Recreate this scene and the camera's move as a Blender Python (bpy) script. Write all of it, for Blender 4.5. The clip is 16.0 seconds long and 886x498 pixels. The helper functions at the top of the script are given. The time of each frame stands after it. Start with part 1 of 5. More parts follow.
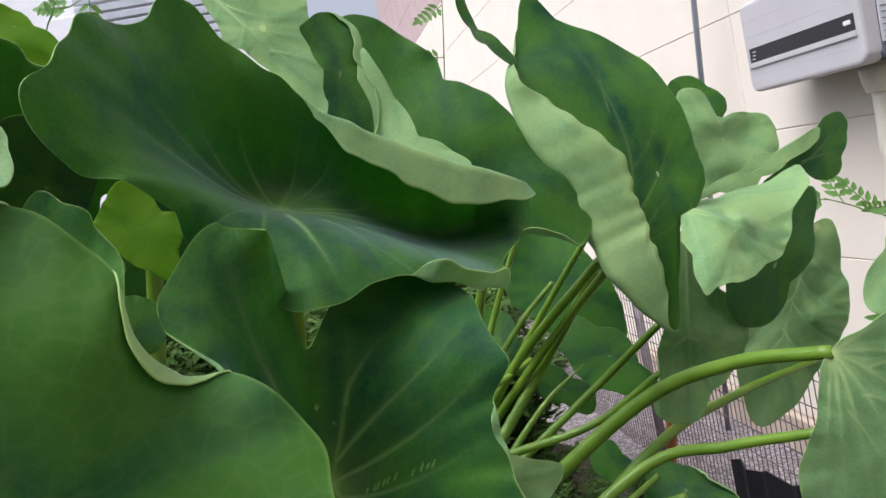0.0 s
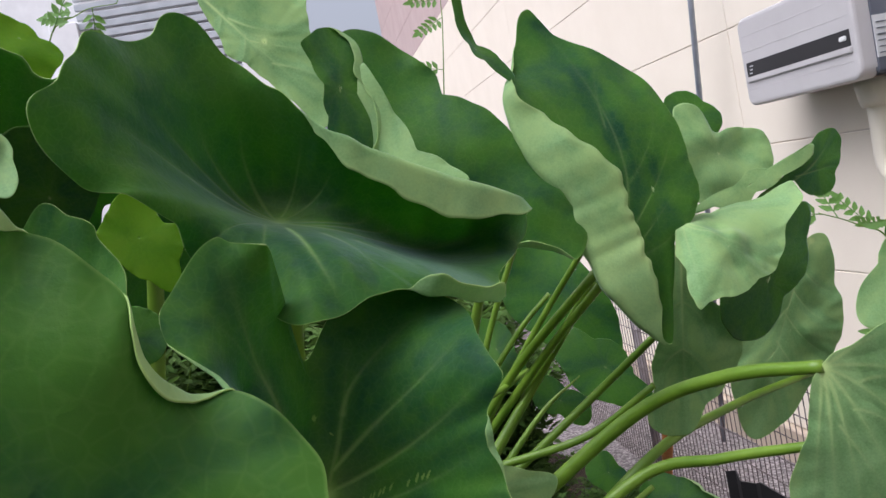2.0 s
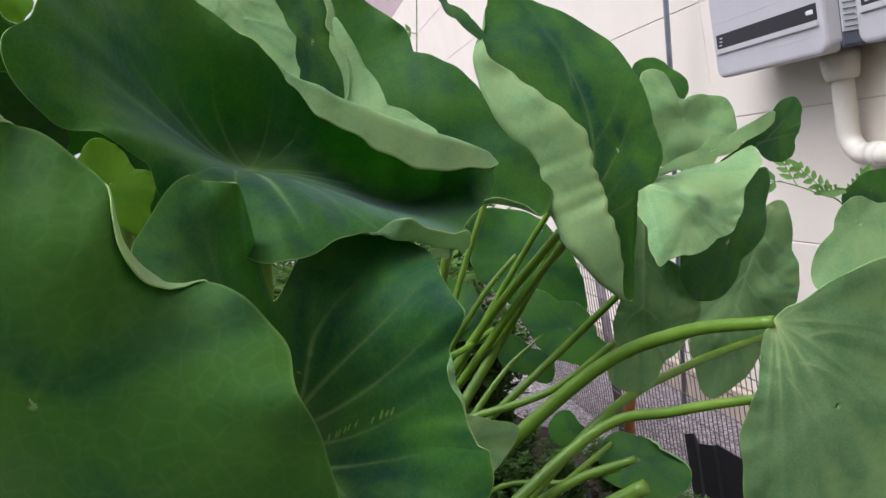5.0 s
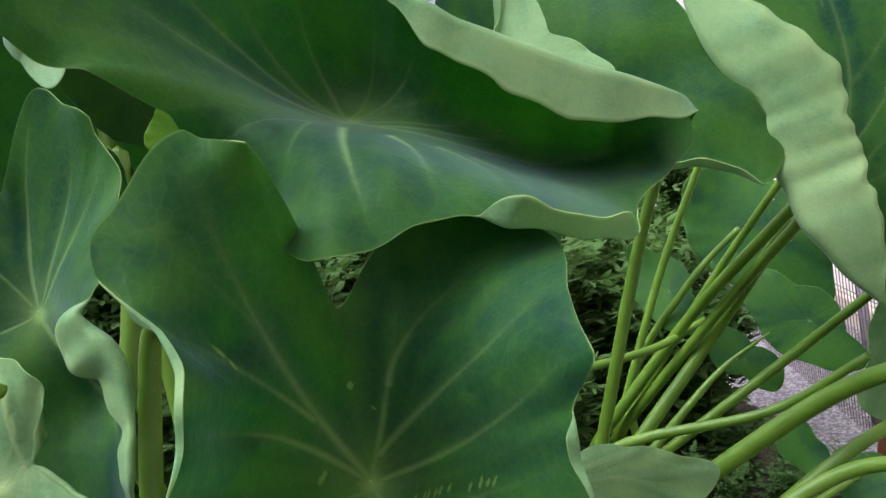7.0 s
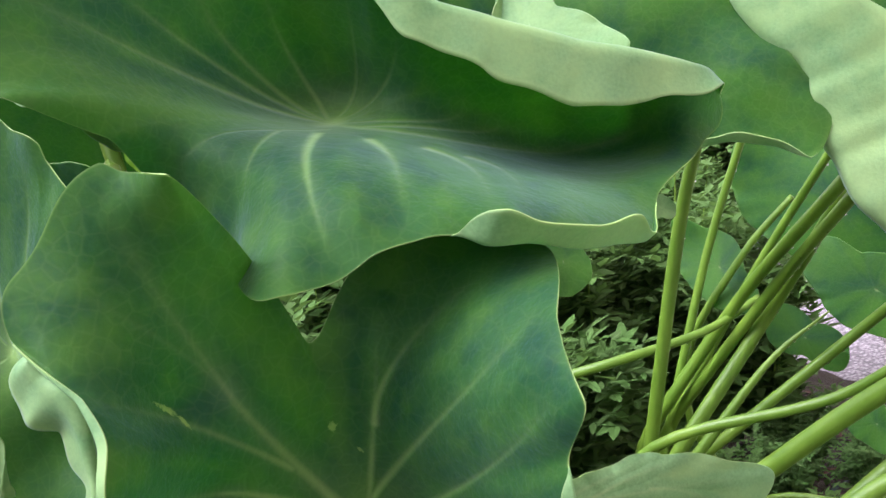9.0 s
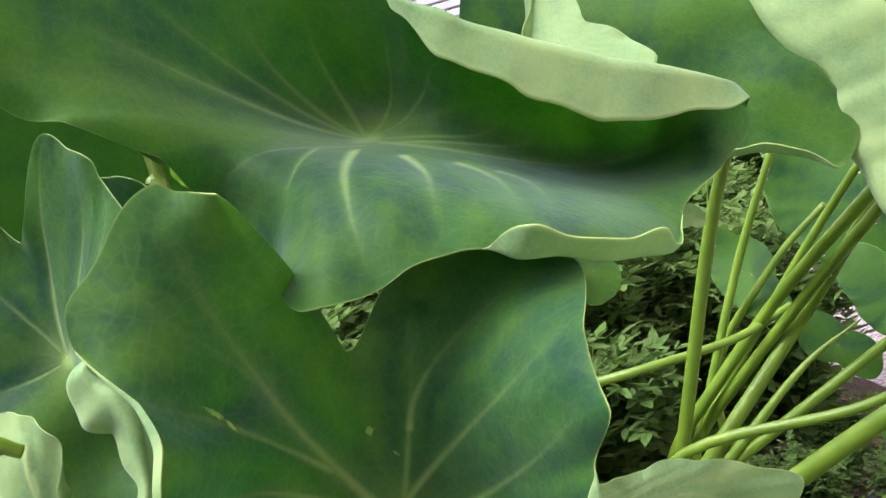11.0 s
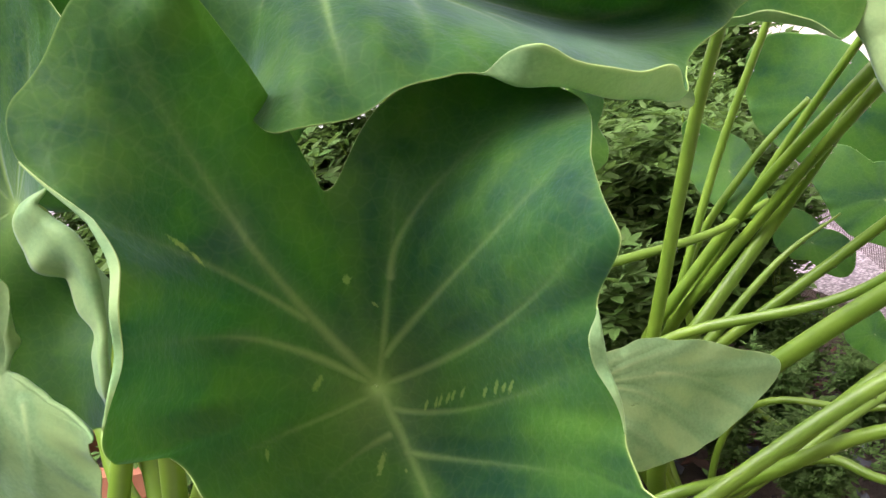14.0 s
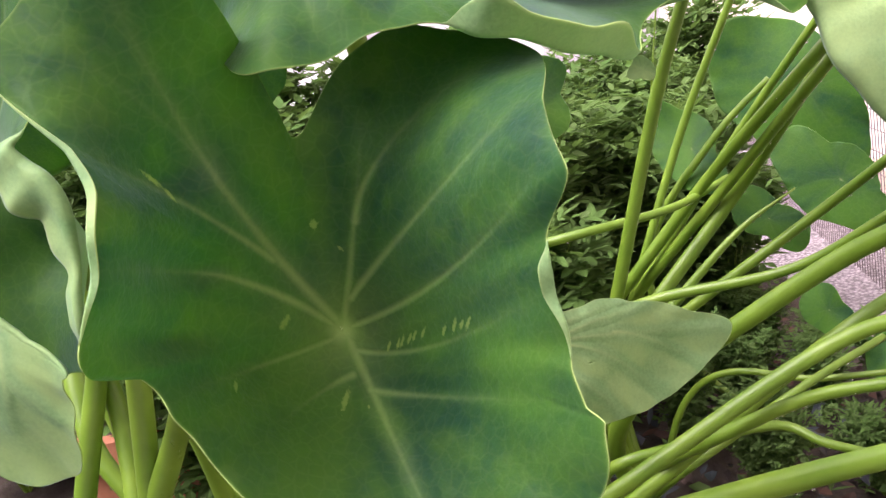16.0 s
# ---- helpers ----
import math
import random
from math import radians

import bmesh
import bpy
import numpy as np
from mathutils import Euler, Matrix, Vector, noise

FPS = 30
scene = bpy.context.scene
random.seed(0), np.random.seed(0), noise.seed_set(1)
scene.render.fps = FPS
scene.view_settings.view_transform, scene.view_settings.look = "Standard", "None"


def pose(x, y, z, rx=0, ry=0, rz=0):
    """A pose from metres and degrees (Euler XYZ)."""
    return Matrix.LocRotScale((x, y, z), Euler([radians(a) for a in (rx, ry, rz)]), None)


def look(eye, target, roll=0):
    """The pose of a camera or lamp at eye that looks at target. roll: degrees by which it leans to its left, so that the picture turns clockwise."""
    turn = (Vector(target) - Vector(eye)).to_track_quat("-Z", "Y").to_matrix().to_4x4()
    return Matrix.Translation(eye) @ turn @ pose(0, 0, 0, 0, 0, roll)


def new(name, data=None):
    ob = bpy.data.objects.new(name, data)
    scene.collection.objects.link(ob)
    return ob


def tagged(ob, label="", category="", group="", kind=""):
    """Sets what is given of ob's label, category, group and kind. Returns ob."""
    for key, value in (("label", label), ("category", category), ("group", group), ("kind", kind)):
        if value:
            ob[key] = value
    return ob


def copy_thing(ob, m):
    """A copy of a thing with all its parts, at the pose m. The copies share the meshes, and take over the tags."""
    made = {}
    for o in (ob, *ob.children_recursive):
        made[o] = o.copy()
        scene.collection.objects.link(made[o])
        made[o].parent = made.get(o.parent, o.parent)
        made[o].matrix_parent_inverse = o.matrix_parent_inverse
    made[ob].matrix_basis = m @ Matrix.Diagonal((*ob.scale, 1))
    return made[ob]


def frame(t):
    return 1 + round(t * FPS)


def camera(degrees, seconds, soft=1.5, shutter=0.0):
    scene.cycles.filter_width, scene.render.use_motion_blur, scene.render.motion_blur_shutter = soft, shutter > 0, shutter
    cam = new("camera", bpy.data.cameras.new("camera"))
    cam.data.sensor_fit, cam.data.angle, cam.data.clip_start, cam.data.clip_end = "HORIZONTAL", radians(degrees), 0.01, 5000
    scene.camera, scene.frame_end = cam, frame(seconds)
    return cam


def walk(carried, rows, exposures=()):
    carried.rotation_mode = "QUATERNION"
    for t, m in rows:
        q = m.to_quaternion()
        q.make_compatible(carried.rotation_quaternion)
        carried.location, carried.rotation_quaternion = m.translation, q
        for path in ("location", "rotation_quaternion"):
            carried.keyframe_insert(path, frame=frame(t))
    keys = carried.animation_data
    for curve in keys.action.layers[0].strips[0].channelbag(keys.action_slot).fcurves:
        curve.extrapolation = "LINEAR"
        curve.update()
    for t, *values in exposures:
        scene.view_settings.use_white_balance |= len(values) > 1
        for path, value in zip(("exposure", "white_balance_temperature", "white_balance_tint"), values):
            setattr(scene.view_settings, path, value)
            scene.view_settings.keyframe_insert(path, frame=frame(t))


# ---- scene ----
# ---- camera ----
cam = camera(56.1, 16.0)
PATH = [
    (0, (-1.672, 1.368, 1.333), (-1.394, 3.342, 1.169), -11.8),
    (0.5, (-1.67, 1.364, 1.331), (-1.408, 3.341, 1.185), -11.7),
    (1, (-1.664, 1.365, 1.338), (-1.394, 3.341, 1.19), -11.6),
    (1.5, (-1.669, 1.354, 1.336), (-1.385, 3.327, 1.184), -11.6),
    (2, (-1.671, 1.353, 1.34), (-1.386, 3.327, 1.194), -11.3),
    (2.5, (-1.669, 1.356, 1.333), (-1.371, 3.328, 1.188), -10.8),
    (3, (-1.695, 1.339, 1.338), (-1.36, 3.304, 1.176), -10.4),
    (3.5, (-1.739, 1.321, 1.328), (-1.353, 3.276, 1.153), -10.4),
    (5.8, (-1.65, 1.34, 1.316), (-1.424, 3.314, 1.087), -9.9),
    (6, (-1.657, 1.368, 1.316), (-1.517, 3.352, 1.107), -9.8),
    (6.5, (-1.632, 1.465, 1.29), (-1.703, 3.452, 1.077), -10.1),
    (7, (-1.566, 1.584, 1.301), (-1.796, 3.557, 1.063), -10.3),
    (7.5, (-1.552, 1.632, 1.312), (-1.94, 3.578, 1.063), -11.1),
    (8, (-1.545, 1.657, 1.306), (-1.949, 3.598, 1.047), -13.1),
    (8.5, (-1.531, 1.658, 1.312), (-1.911, 3.602, 1.037), -13.6),
    (8.7, (-1.524, 1.661, 1.311), (-1.901, 3.606, 1.033), -14.0),
    (10.8, (-1.52, 1.648, 1.321), (-1.955, 3.584, 1.073), -14.5),
    (11, (-1.517, 1.64, 1.319), (-1.973, 3.572, 1.074), -14.6),
    (11.5, (-1.521, 1.625, 1.324), (-2.01, 3.544, 1.045), -14.2),
    (12, (-1.532, 1.645, 1.306), (-2.041, 3.554, 0.996), -14.4),
    (12.5, (-1.541, 1.666, 1.306), (-2.056, 3.564, 0.939), -13.5),
    (13, (-1.557, 1.668, 1.278), (-2.054, 3.562, 0.869), -13.1),
    (13.5, (-1.557, 1.671, 1.274), (-2.021, 3.566, 0.837), -12.9),
    (14, (-1.549, 1.668, 1.272), (-1.958, 3.571, 0.814), -12.7),
    (14.5, (-1.532, 1.67, 1.272), (-1.907, 3.574, 0.787), -12.9),
    (15, (-1.527, 1.665, 1.267), (-1.876, 3.571, 0.771), -12.8),
    (15.5, (-1.552, 1.646, 1.255), (-1.834, 3.553, 0.721), -13.1),
    (16, (-1.542, 1.638, 1.252), (-1.892, 3.543, 0.754), -11.7),
]
walk(cam, [(t, look(eye, target, roll)) for t, eye, target, roll in PATH],
     [(0.0, 0.38, 5900, 16), (3.5, 0.17, 5950, 17), (6.4, 0.35, 5600, 17), (8.0, 1.19, 5600, 23), (8.7, 1.28, 5650, 25), (11.0, 1.34, 6100, 29), (14.0, 1.34, 6250, 30), (16.0, 1.40, 6400, 36)])

# ---- world and light ----
world = bpy.data.worlds.new("sky")
scene.world = world
world.use_nodes = True
_n, _l = world.node_tree.nodes, world.node_tree.links
_sky = _n.new("ShaderNodeTexSky")
_sky.sky_type, _sky.sun_disc = "NISHITA", False
SUN_EL, SUN_AZ = 60.0, -118.0
_sky.sun_elevation, _sky.sun_rotation = radians(SUN_EL), radians(SUN_AZ)
_sky.air_density, _sky.dust_density = 1.0, 6.0
_haze = _n.new("ShaderNodeHueSaturation")
_haze.inputs["Saturation"].default_value = 0.25
_l.new(_sky.outputs[0], _haze.inputs["Color"])
_l.new(_haze.outputs[0], _n["Background"].inputs[0])
_n["Background"].inputs[1].default_value = 0.15
sun_data = bpy.data.lights.new("sun", "SUN")
sun_data.energy, sun_data.angle, sun_data.color = 2.1, radians(56), (1.0, 0.97, 0.92)
sun = new("sun", sun_data)
_a, _e = radians(SUN_AZ), radians(SUN_EL)
sun.matrix_world = look((math.sin(_a) * math.cos(_e) * 20, math.cos(_a) * math.cos(_e) * 20, math.sin(_e) * 20), (0, 0, 0))

# ---- materials ----


class Mat:
    """A node material with a Principled shader and short ways to wire it."""

    def __init__(self, name, rough=0.6, **values):
        self.m = bpy.data.materials.new(name)
        self.m.use_nodes = True
        self.n, self.l = self.m.node_tree.nodes, self.m.node_tree.links
        self.b = self.n["Principled BSDF"]
        self.out = self.n["Material Output"]
        self.b.inputs["Roughness"].default_value = rough
        for key, value in values.items():
            self.b.inputs[key.replace("_", " ")].default_value = value

    def node(self, kind, inputs=(), **attrs):
        node = self.n.new("ShaderNode" + kind)
        if kind == "Mix":
            node.data_type = attrs.pop("data_type", "RGBA")
            node.blend_type = attrs.pop("blend_type", "MIX")
        if kind == "Math":
            node.operation = attrs.pop("operation", "MULTIPLY")
        for k, v in inputs:
            if hasattr(v, "is_output"):
                self.l.new(v, node.inputs[k])
            else:
                node.inputs[k].default_value = v
        return node

    def coords(self, space="Object"):
        return self.node("TexCoord").outputs[space]

    def noise(self, scale, detail=4.0, rough=0.55, space="Object", vec=None):
        return self.node("TexNoise", [("Vector", vec or self.coords(space)), ("Scale", scale), ("Detail", detail), ("Roughness", rough)]).outputs["Fac"]

    def ramp(self, fac, stops):
        node = self.node("ValToRGB", [("Fac", fac)])
        els = node.color_ramp.elements
        while len(els) < len(stops):
            els.new(0.5)
        for el, (p, c) in zip(els, stops):
            el.position, el.color = p, (*c, 1.0)
        return node.outputs["Color"]

    def mix(self, fac, a, b, blend="MIX"):
        rgba = lambda v: v if hasattr(v, "is_output") else (*v, 1.0)
        return self.node("Mix", [(0, fac), (6, rgba(a)), (7, rgba(b))], blend_type=blend).outputs[2]

    def math(self, op, a, b=0.0):
        return self.node("Math", [(0, a), (1, b)], operation=op).outputs[0]

    def attr(self, name):
        node = self.node("Attribute")
        node.attribute_name = name
        return node.outputs["Fac"]

    def color(self, c):
        if hasattr(c, "is_output"):
            self.l.new(c, self.b.inputs["Base Color"])
        else:
            self.b.inputs["Base Color"].default_value = (*c, 1.0)
        return self

    def bump(self, height, strength=0.3, dist=0.002):
        node = self.node("Bump", [("Height", height), ("Strength", strength), ("Distance", dist)])
        self.l.new(node.outputs[0], self.b.inputs["Normal"])
        return self

    def rough(self, socket):
        self.l.new(socket, self.b.inputs["Roughness"])
        return self

    def translucent(self, color, amount):
        tr = self.node("BsdfTranslucent")
        if hasattr(color, "is_output"):
            self.l.new(color, tr.inputs[0])
        else:
            tr.inputs[0].default_value = (*color, 1.0)
        mix = self.node("MixShader", [("Fac", amount), (1, self.b.outputs[0]), (2, tr.outputs[0])])
        self.l.new(mix.outputs[0], self.out.inputs["Surface"])
        return self


def leaf_material(name, dark, light, vein, thru, rough, amount, vein_gain, sheen=0.04, gloss=0.3, marks=()):
    """Leaf skin: mottled green with grain, veins, a pale margin and, where given, scars (x, y, length, width, turn)."""
    m = Mat(name, rough, Specular_IOR_Level=gloss, Sheen_Weight=sheen, Sheen_Roughness=0.36, Sheen_Tint=(0.60, 0.80, 1.0, 1.0))
    big = m.noise(7.0, 4.0, 0.6)
    mid = m.noise(34.0, 6.0, 0.65)
    fine = m.noise(330.0, 3.0, 0.6)
    tone = m.math("ADD", m.math("MULTIPLY", big, 0.6), m.math("MULTIPLY", mid, 0.4))
    base = m.ramp(tone, [(0.40, dark), (0.60, light)])
    speck = m.ramp(fine, [(0.35, (0.84, 0.86, 0.86)), (0.65, (1.14, 1.12, 1.10))])
    base = m.mix(1.0, base, speck, "MULTIPLY")
    patch = m.ramp(m.noise(15.0, 5.0, 0.7), [(0.52, (0, 0, 0)), (0.72, (0.4, 0.4, 0.4))])
    base = m.mix(patch, base, tuple(1.25 * c for c in light))
    # between the veins the blade is yellower, in streaky patches; a faint net of small veins lies over it
    streak = m.ramp(m.math("MULTIPLY", m.noise(22.0, 5.0, 0.7), m.math("SUBTRACT", 1.25, m.attr("soft"))), [(0.42, (0, 0, 0)), (0.75, (0.7, 0.7, 0.7))])
    base = m.mix(streak, base, (1.4 * light[0] + 0.004, 1.2 * light[1], light[2]))
    net = m.node("TexVoronoi", [("Vector", m.coords()), ("Scale", 105.0)])
    net.feature = "DISTANCE_TO_EDGE"
    lines = m.ramp(net.outputs["Distance"], [(0.0, (1, 1, 1)), (0.10, (0, 0, 0))])
    base = m.mix(m.math("MULTIPLY", lines, 0.05), base, vein)
    col = m.mix(m.math("MULTIPLY", m.attr("vein"), vein_gain), base, vein)
    col = m.mix(m.math("MULTIPLY", m.attr("edge"), 0.3), col, vein)
    for x, y, long, wide, turn in marks:
        place = m.node("Mapping", [("Vector", m.coords()), ("Location", (x, y, 0.0)), ("Rotation", (0.0, 0.0, radians(turn))), ("Scale", (long, wide, 10.0))])
        place.vector_type = "TEXTURE"
        far = m.node("VectorMath", [(0, place.outputs[0])])
        far.operation = "LENGTH"
        ragged = m.math("ADD", far.outputs["Value"], m.math("MULTIPLY", m.math("SUBTRACT", m.noise(420.0, 2.0), 0.5), 1.6))
        col = m.mix(m.ramp(ragged, [(0.55, (0.75, 0.75, 0.75)), (1.1, (0, 0, 0))]), col, (0.22, 0.36, 0.07))
    m.color(col)
    m.rough(m.math("ADD", m.math("MULTIPLY", mid, 0.3), rough - 0.15))
    m.bump(m.math("ADD", m.math("ADD", m.math("MULTIPLY", fine, 0.3), m.math("MULTIPLY", mid, 1.4)), m.math("MULTIPLY", m.attr("vein"), -0.8)), 0.5, 0.002)
    m.translucent(m.mix(0.75, col, thru), m.math("MULTIPLY", m.math("SUBTRACT", 1.15, m.attr("vein")), amount))
    return m.m


TOP_LOOK = ((0.008, 0.043, 0.024), (0.037, 0.116, 0.015), (0.30, 0.48, 0.12), (0.10, 0.50, 0.002), 0.58, 0.25, 0.57, 0.31, 0.13)
LEAF_TOP = leaf_material("leaf_top", *TOP_LOOK)
LEAF_UNDER = leaf_material("leaf_underside", (0.160, 0.320, 0.120), (0.240, 0.425, 0.180), (0.42, 0.56, 0.21), (0.32, 0.58, 0.14), 0.6, 0.32, 0.85, 0.22, 0.3)
# the yellow-green of these two skins stands for light shining through the blade
BACKLIT_TOP = leaf_material("leaf_backlit_top", (0.075, 0.185, 0.006), (0.11, 0.24, 0.012), (0.20, 0.34, 0.06), (0.20, 0.54, 0.002), 0.5, 0.5, 0.3, 0.02, 0.12)
BACKLIT_UNDER = leaf_material("leaf_backlit_underside", (0.10, 0.22, 0.02), (0.15, 0.29, 0.035), (0.22, 0.36, 0.08), (0.18, 0.50, 0.002), 0.55, 0.45, 0.5)
LEAF_EDGE = Mat("leaf_edge", 0.5).color((0.27, 0.43, 0.11)).m

_m = Mat("petiole", 0.42)
_c = _m.ramp(_m.noise(14.0, 4.0), [(0.3, (0.086, 0.182, 0.010)), (0.7, (0.168, 0.292, 0.025))])
_m.color(_c).bump(_m.noise(160.0, 3.0), 0.15, 0.001)
PETIOLE = _m.translucent((0.25, 0.45, 0.05), 0.12).m

_m = Mat("wall_panel", 0.75)
_c = _m.ramp(_m.noise(3.0, 5.0), [(0.3, (0.75, 0.675, 0.56)), (0.7, (0.80, 0.725, 0.61))])
WALL = _m.color(_c).bump(_m.noise(160.0, 5.0), 0.35, 0.002).m
_m = Mat("wall_panel_upper", 0.75)
_c = _m.ramp(_m.noise(3.0, 5.0), [(0.3, (0.44, 0.33, 0.31)), (0.7, (0.50, 0.39, 0.37))])
WALL_UP = _m.color(_c).bump(_m.noise(160.0, 5.0), 0.35, 0.002).m
# kept dark so the added unseen walls throw little light on the leaves
_m = Mat("blocker_concrete", 0.9)
CONCRETE = _m.color(_m.ramp(_m.noise(2.0, 6.0), [(0.3, (0.14, 0.15, 0.14)), (0.7, (0.22, 0.23, 0.22))])).bump(_m.noise(60.0, 5.0), 0.4, 0.004).m
_m = Mat("foundation_plaster", 0.85)
_c = _m.ramp(_m.noise(6.0, 6.0), [(0.3, (0.42, 0.34, 0.26)), (0.7, (0.52, 0.43, 0.34))])
FOUND = _m.color(_c).bump(_m.noise(120.0, 5.0), 0.4, 0.003).m
_m = Mat("joint_sealant", 0.7)
SEAL = _m.color(_m.ramp(_m.noise(30.0), [(0.3, (0.60, 0.52, 0.45)), (0.7, (0.66, 0.58, 0.50))])).m
_m = Mat("soil", 0.95)
_c = _m.ramp(_m.noise(22.0, 8.0, 0.7), [(0.3, (0.020, 0.015, 0.010)), (0.55, (0.048, 0.033, 0.020)), (0.75, (0.045, 0.060, 0.020))])
SOIL = _m.color(_c).bump(_m.noise(60.0, 8.0, 0.7), 0.9, 0.02).m
_m = Mat("gravel_bed", 0.9)
_v = _m.node("TexVoronoi", [("Vector", _m.coords()), ("Scale", 70.0)])
_bw = _m.node("RGBToBW", [(0, _v.outputs["Color"])]).outputs[0]
_c = _m.mix(0.7, _m.ramp(_v.outputs["Distance"], [(0.0, (0.42, 0.39, 0.385)), (0.7, (0.14, 0.128, 0.128))]), _m.ramp(_bw, [(0.1, (0.25, 0.23, 0.24)), (0.9, (0.75, 0.70, 0.70))]), "SOFT_LIGHT")
GRAVEL = _m.color(_c).bump(_v.outputs["Distance"], 1.0, -0.008).m
_m = Mat("inverter_case", 0.45)
CASE = _m.color(_m.ramp(_m.noise(5.0, 4.0), [(0.3, (0.46, 0.44, 0.44)), (0.7, (0.51, 0.49, 0.49))])).bump(_m.noise(600.0), 0.1, 0.0005).m
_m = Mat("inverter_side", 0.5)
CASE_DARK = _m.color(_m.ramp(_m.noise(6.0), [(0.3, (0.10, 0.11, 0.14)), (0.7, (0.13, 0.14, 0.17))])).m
BLACK = Mat("dark_display", 0.5).color((0.015, 0.014, 0.015)).m
LABEL = Mat("printed_label", 0.5).color((0.62, 0.63, 0.64)).m
BUTTON = Mat("pale_plastic", 0.4).color((0.75, 0.75, 0.74)).m
_m = Mat("pvc_pipe", 0.4)
PIPE = _m.color(_m.ramp(_m.noise(8.0), [(0.3, (0.66, 0.61, 0.50)), (0.7, (0.72, 0.67, 0.56))])).m
_m = Mat("grey_pole", 0.4, Metallic=0.6)
POLE = _m.color(_m.ramp(_m.noise(20.0), [(0.3, (0.20, 0.22, 0.26)), (0.7, (0.28, 0.30, 0.34))])).m
_m = Mat("fence_wire", 0.5)
WIRE = _m.color(_m.ramp(_m.noise(40.0), [(0.3, (0.06, 0.045, 0.05)), (0.7, (0.12, 0.09, 0.09))])).m
_m = Mat("fence_post", 0.5)
POST = _m.color(_m.ramp(_m.noise(20.0), [(0.3, (0.16, 0.14, 0.15)), (0.7, (0.24, 0.21, 0.21))])).m
_m = Mat("rusty_stake", 0.7)
STAKE = _m.color(_m.ramp(_m.noise(30.0, 6.0), [(0.3, (0.34, 0.13, 0.03)), (0.7, (0.50, 0.21, 0.06))])).bump(_m.noise(90.0, 5.0), 0.4, 0.002).m
_m = Mat("black_sheet", 0.6)
SHEET = _m.color(_m.ramp(_m.noise(12.0), [(0.3, (0.008, 0.008, 0.009)), (0.7, (0.016, 0.016, 0.018))])).m
_m = Mat("white_frame", 0.5)
WHITE = _m.color(_m.ramp(_m.noise(4.0, 5.0), [(0.3, (0.70, 0.70, 0.70)), (0.7, (0.80, 0.80, 0.80))])).m
_m = Mat("shutter_slat", 0.5)
SLAT = _m.color(_m.ramp(_m.noise(5.0, 5.0), [(0.3, (0.38, 0.41, 0.44)), (0.7, (0.48, 0.51, 0.54))])).m
_m = Mat("terracotta", 0.85)
TERRA = _m.color(_m.ramp(_m.noise(18.0, 6.0), [(0.3, (0.28, 0.10, 0.045)), (0.7, (0.40, 0.17, 0.08))])).bump(_m.noise(70.0, 6.0), 0.4, 0.003).m
_m = Mat("dark_brick", 0.85)
_r = _m.node("ObjectInfo").outputs["Random"]
BRICK = _m.color(_m.mix(_r, _m.ramp(_m.noise(25.0, 6.0), [(0.3, (0.10, 0.09, 0.085)), (0.7, (0.18, 0.165, 0.155))]), (0.13, 0.12, 0.12))).bump(_m.noise(90.0, 6.0), 0.5, 0.003).m
_m = Mat("mortar", 0.9)
MORTAR = _m.color(_m.ramp(_m.noise(40.0, 5.0), [(0.3, (0.36, 0.33, 0.30)), (0.7, (0.46, 0.43, 0.40))])).bump(_m.noise(120.0), 0.4, 0.002).m
_m = Mat("herb_leaf", 0.8, Specular_IOR_Level=0.2)
_c = _m.mix(_m.node("ObjectInfo").outputs["Random"], (0.065, 0.155, 0.030), (0.105, 0.205, 0.042))
_c = _m.mix(_m.node("NewGeometry").outputs["Random Per Island"], _c, (0.085, 0.145, 0.040))
_m.color(_c)
HERB = _m.translucent((0.11, 0.20, 0.04), 0.35).m
SPRIG = Mat("sprig_leaf", 0.6).color((0.11, 0.24, 0.05)).translucent((0.2, 0.4, 0.06), 0.3).m
_m = Mat("dry_litter", 0.9)
LITTER = _m.color(_m.mix(_m.node("NewGeometry").outputs["Random Per Island"], (0.085, 0.036, 0.02), (0.022, 0.018, 0.014))).m
_m = Mat("dark_litter", 0.6)
DARKLEAF = _m.color(_m.mix(_m.node("NewGeometry").outputs["Random Per Island"], (0.012, 0.018, 0.022), (0.03, 0.045, 0.05))).m
DROP = Mat("water_drop", 0.02, IOR=1.33, Transmission_Weight=1.0).color((1, 1, 1)).m

# ---- mesh helpers ----


def mesh_object(name, bm, material, parent=None, smooth=False):
    me = bpy.data.meshes.new(name)
    bm.to_mesh(me)
    bm.free()
    me.materials.append(material)
    if smooth:
        for p in me.polygons:
            p.use_smooth = True
    ob = new(name, me)
    if parent is not None:
        ob.parent = parent
    return ob


def part(name, bm, material, parent, label="", smooth=False):
    ob = mesh_object(name, bm, material, parent, smooth)
    return tagged(ob, label) if label else ob


def box_bm(x0, x1, y0, y1, z0, z1, bevel=0.0, segs=1):
    bm = bmesh.new()
    bmesh.ops.create_cube(bm, size=1.0, matrix=Matrix.LocRotScale(((x0 + x1) / 2, (y0 + y1) / 2, (z0 + z1) / 2), None, (x1 - x0, y1 - y0, z1 - z0)))
    if bevel:
        bmesh.ops.bevel(bm, geom=bm.edges[:], offset=bevel, segments=segs, affect="EDGES")
    return bm


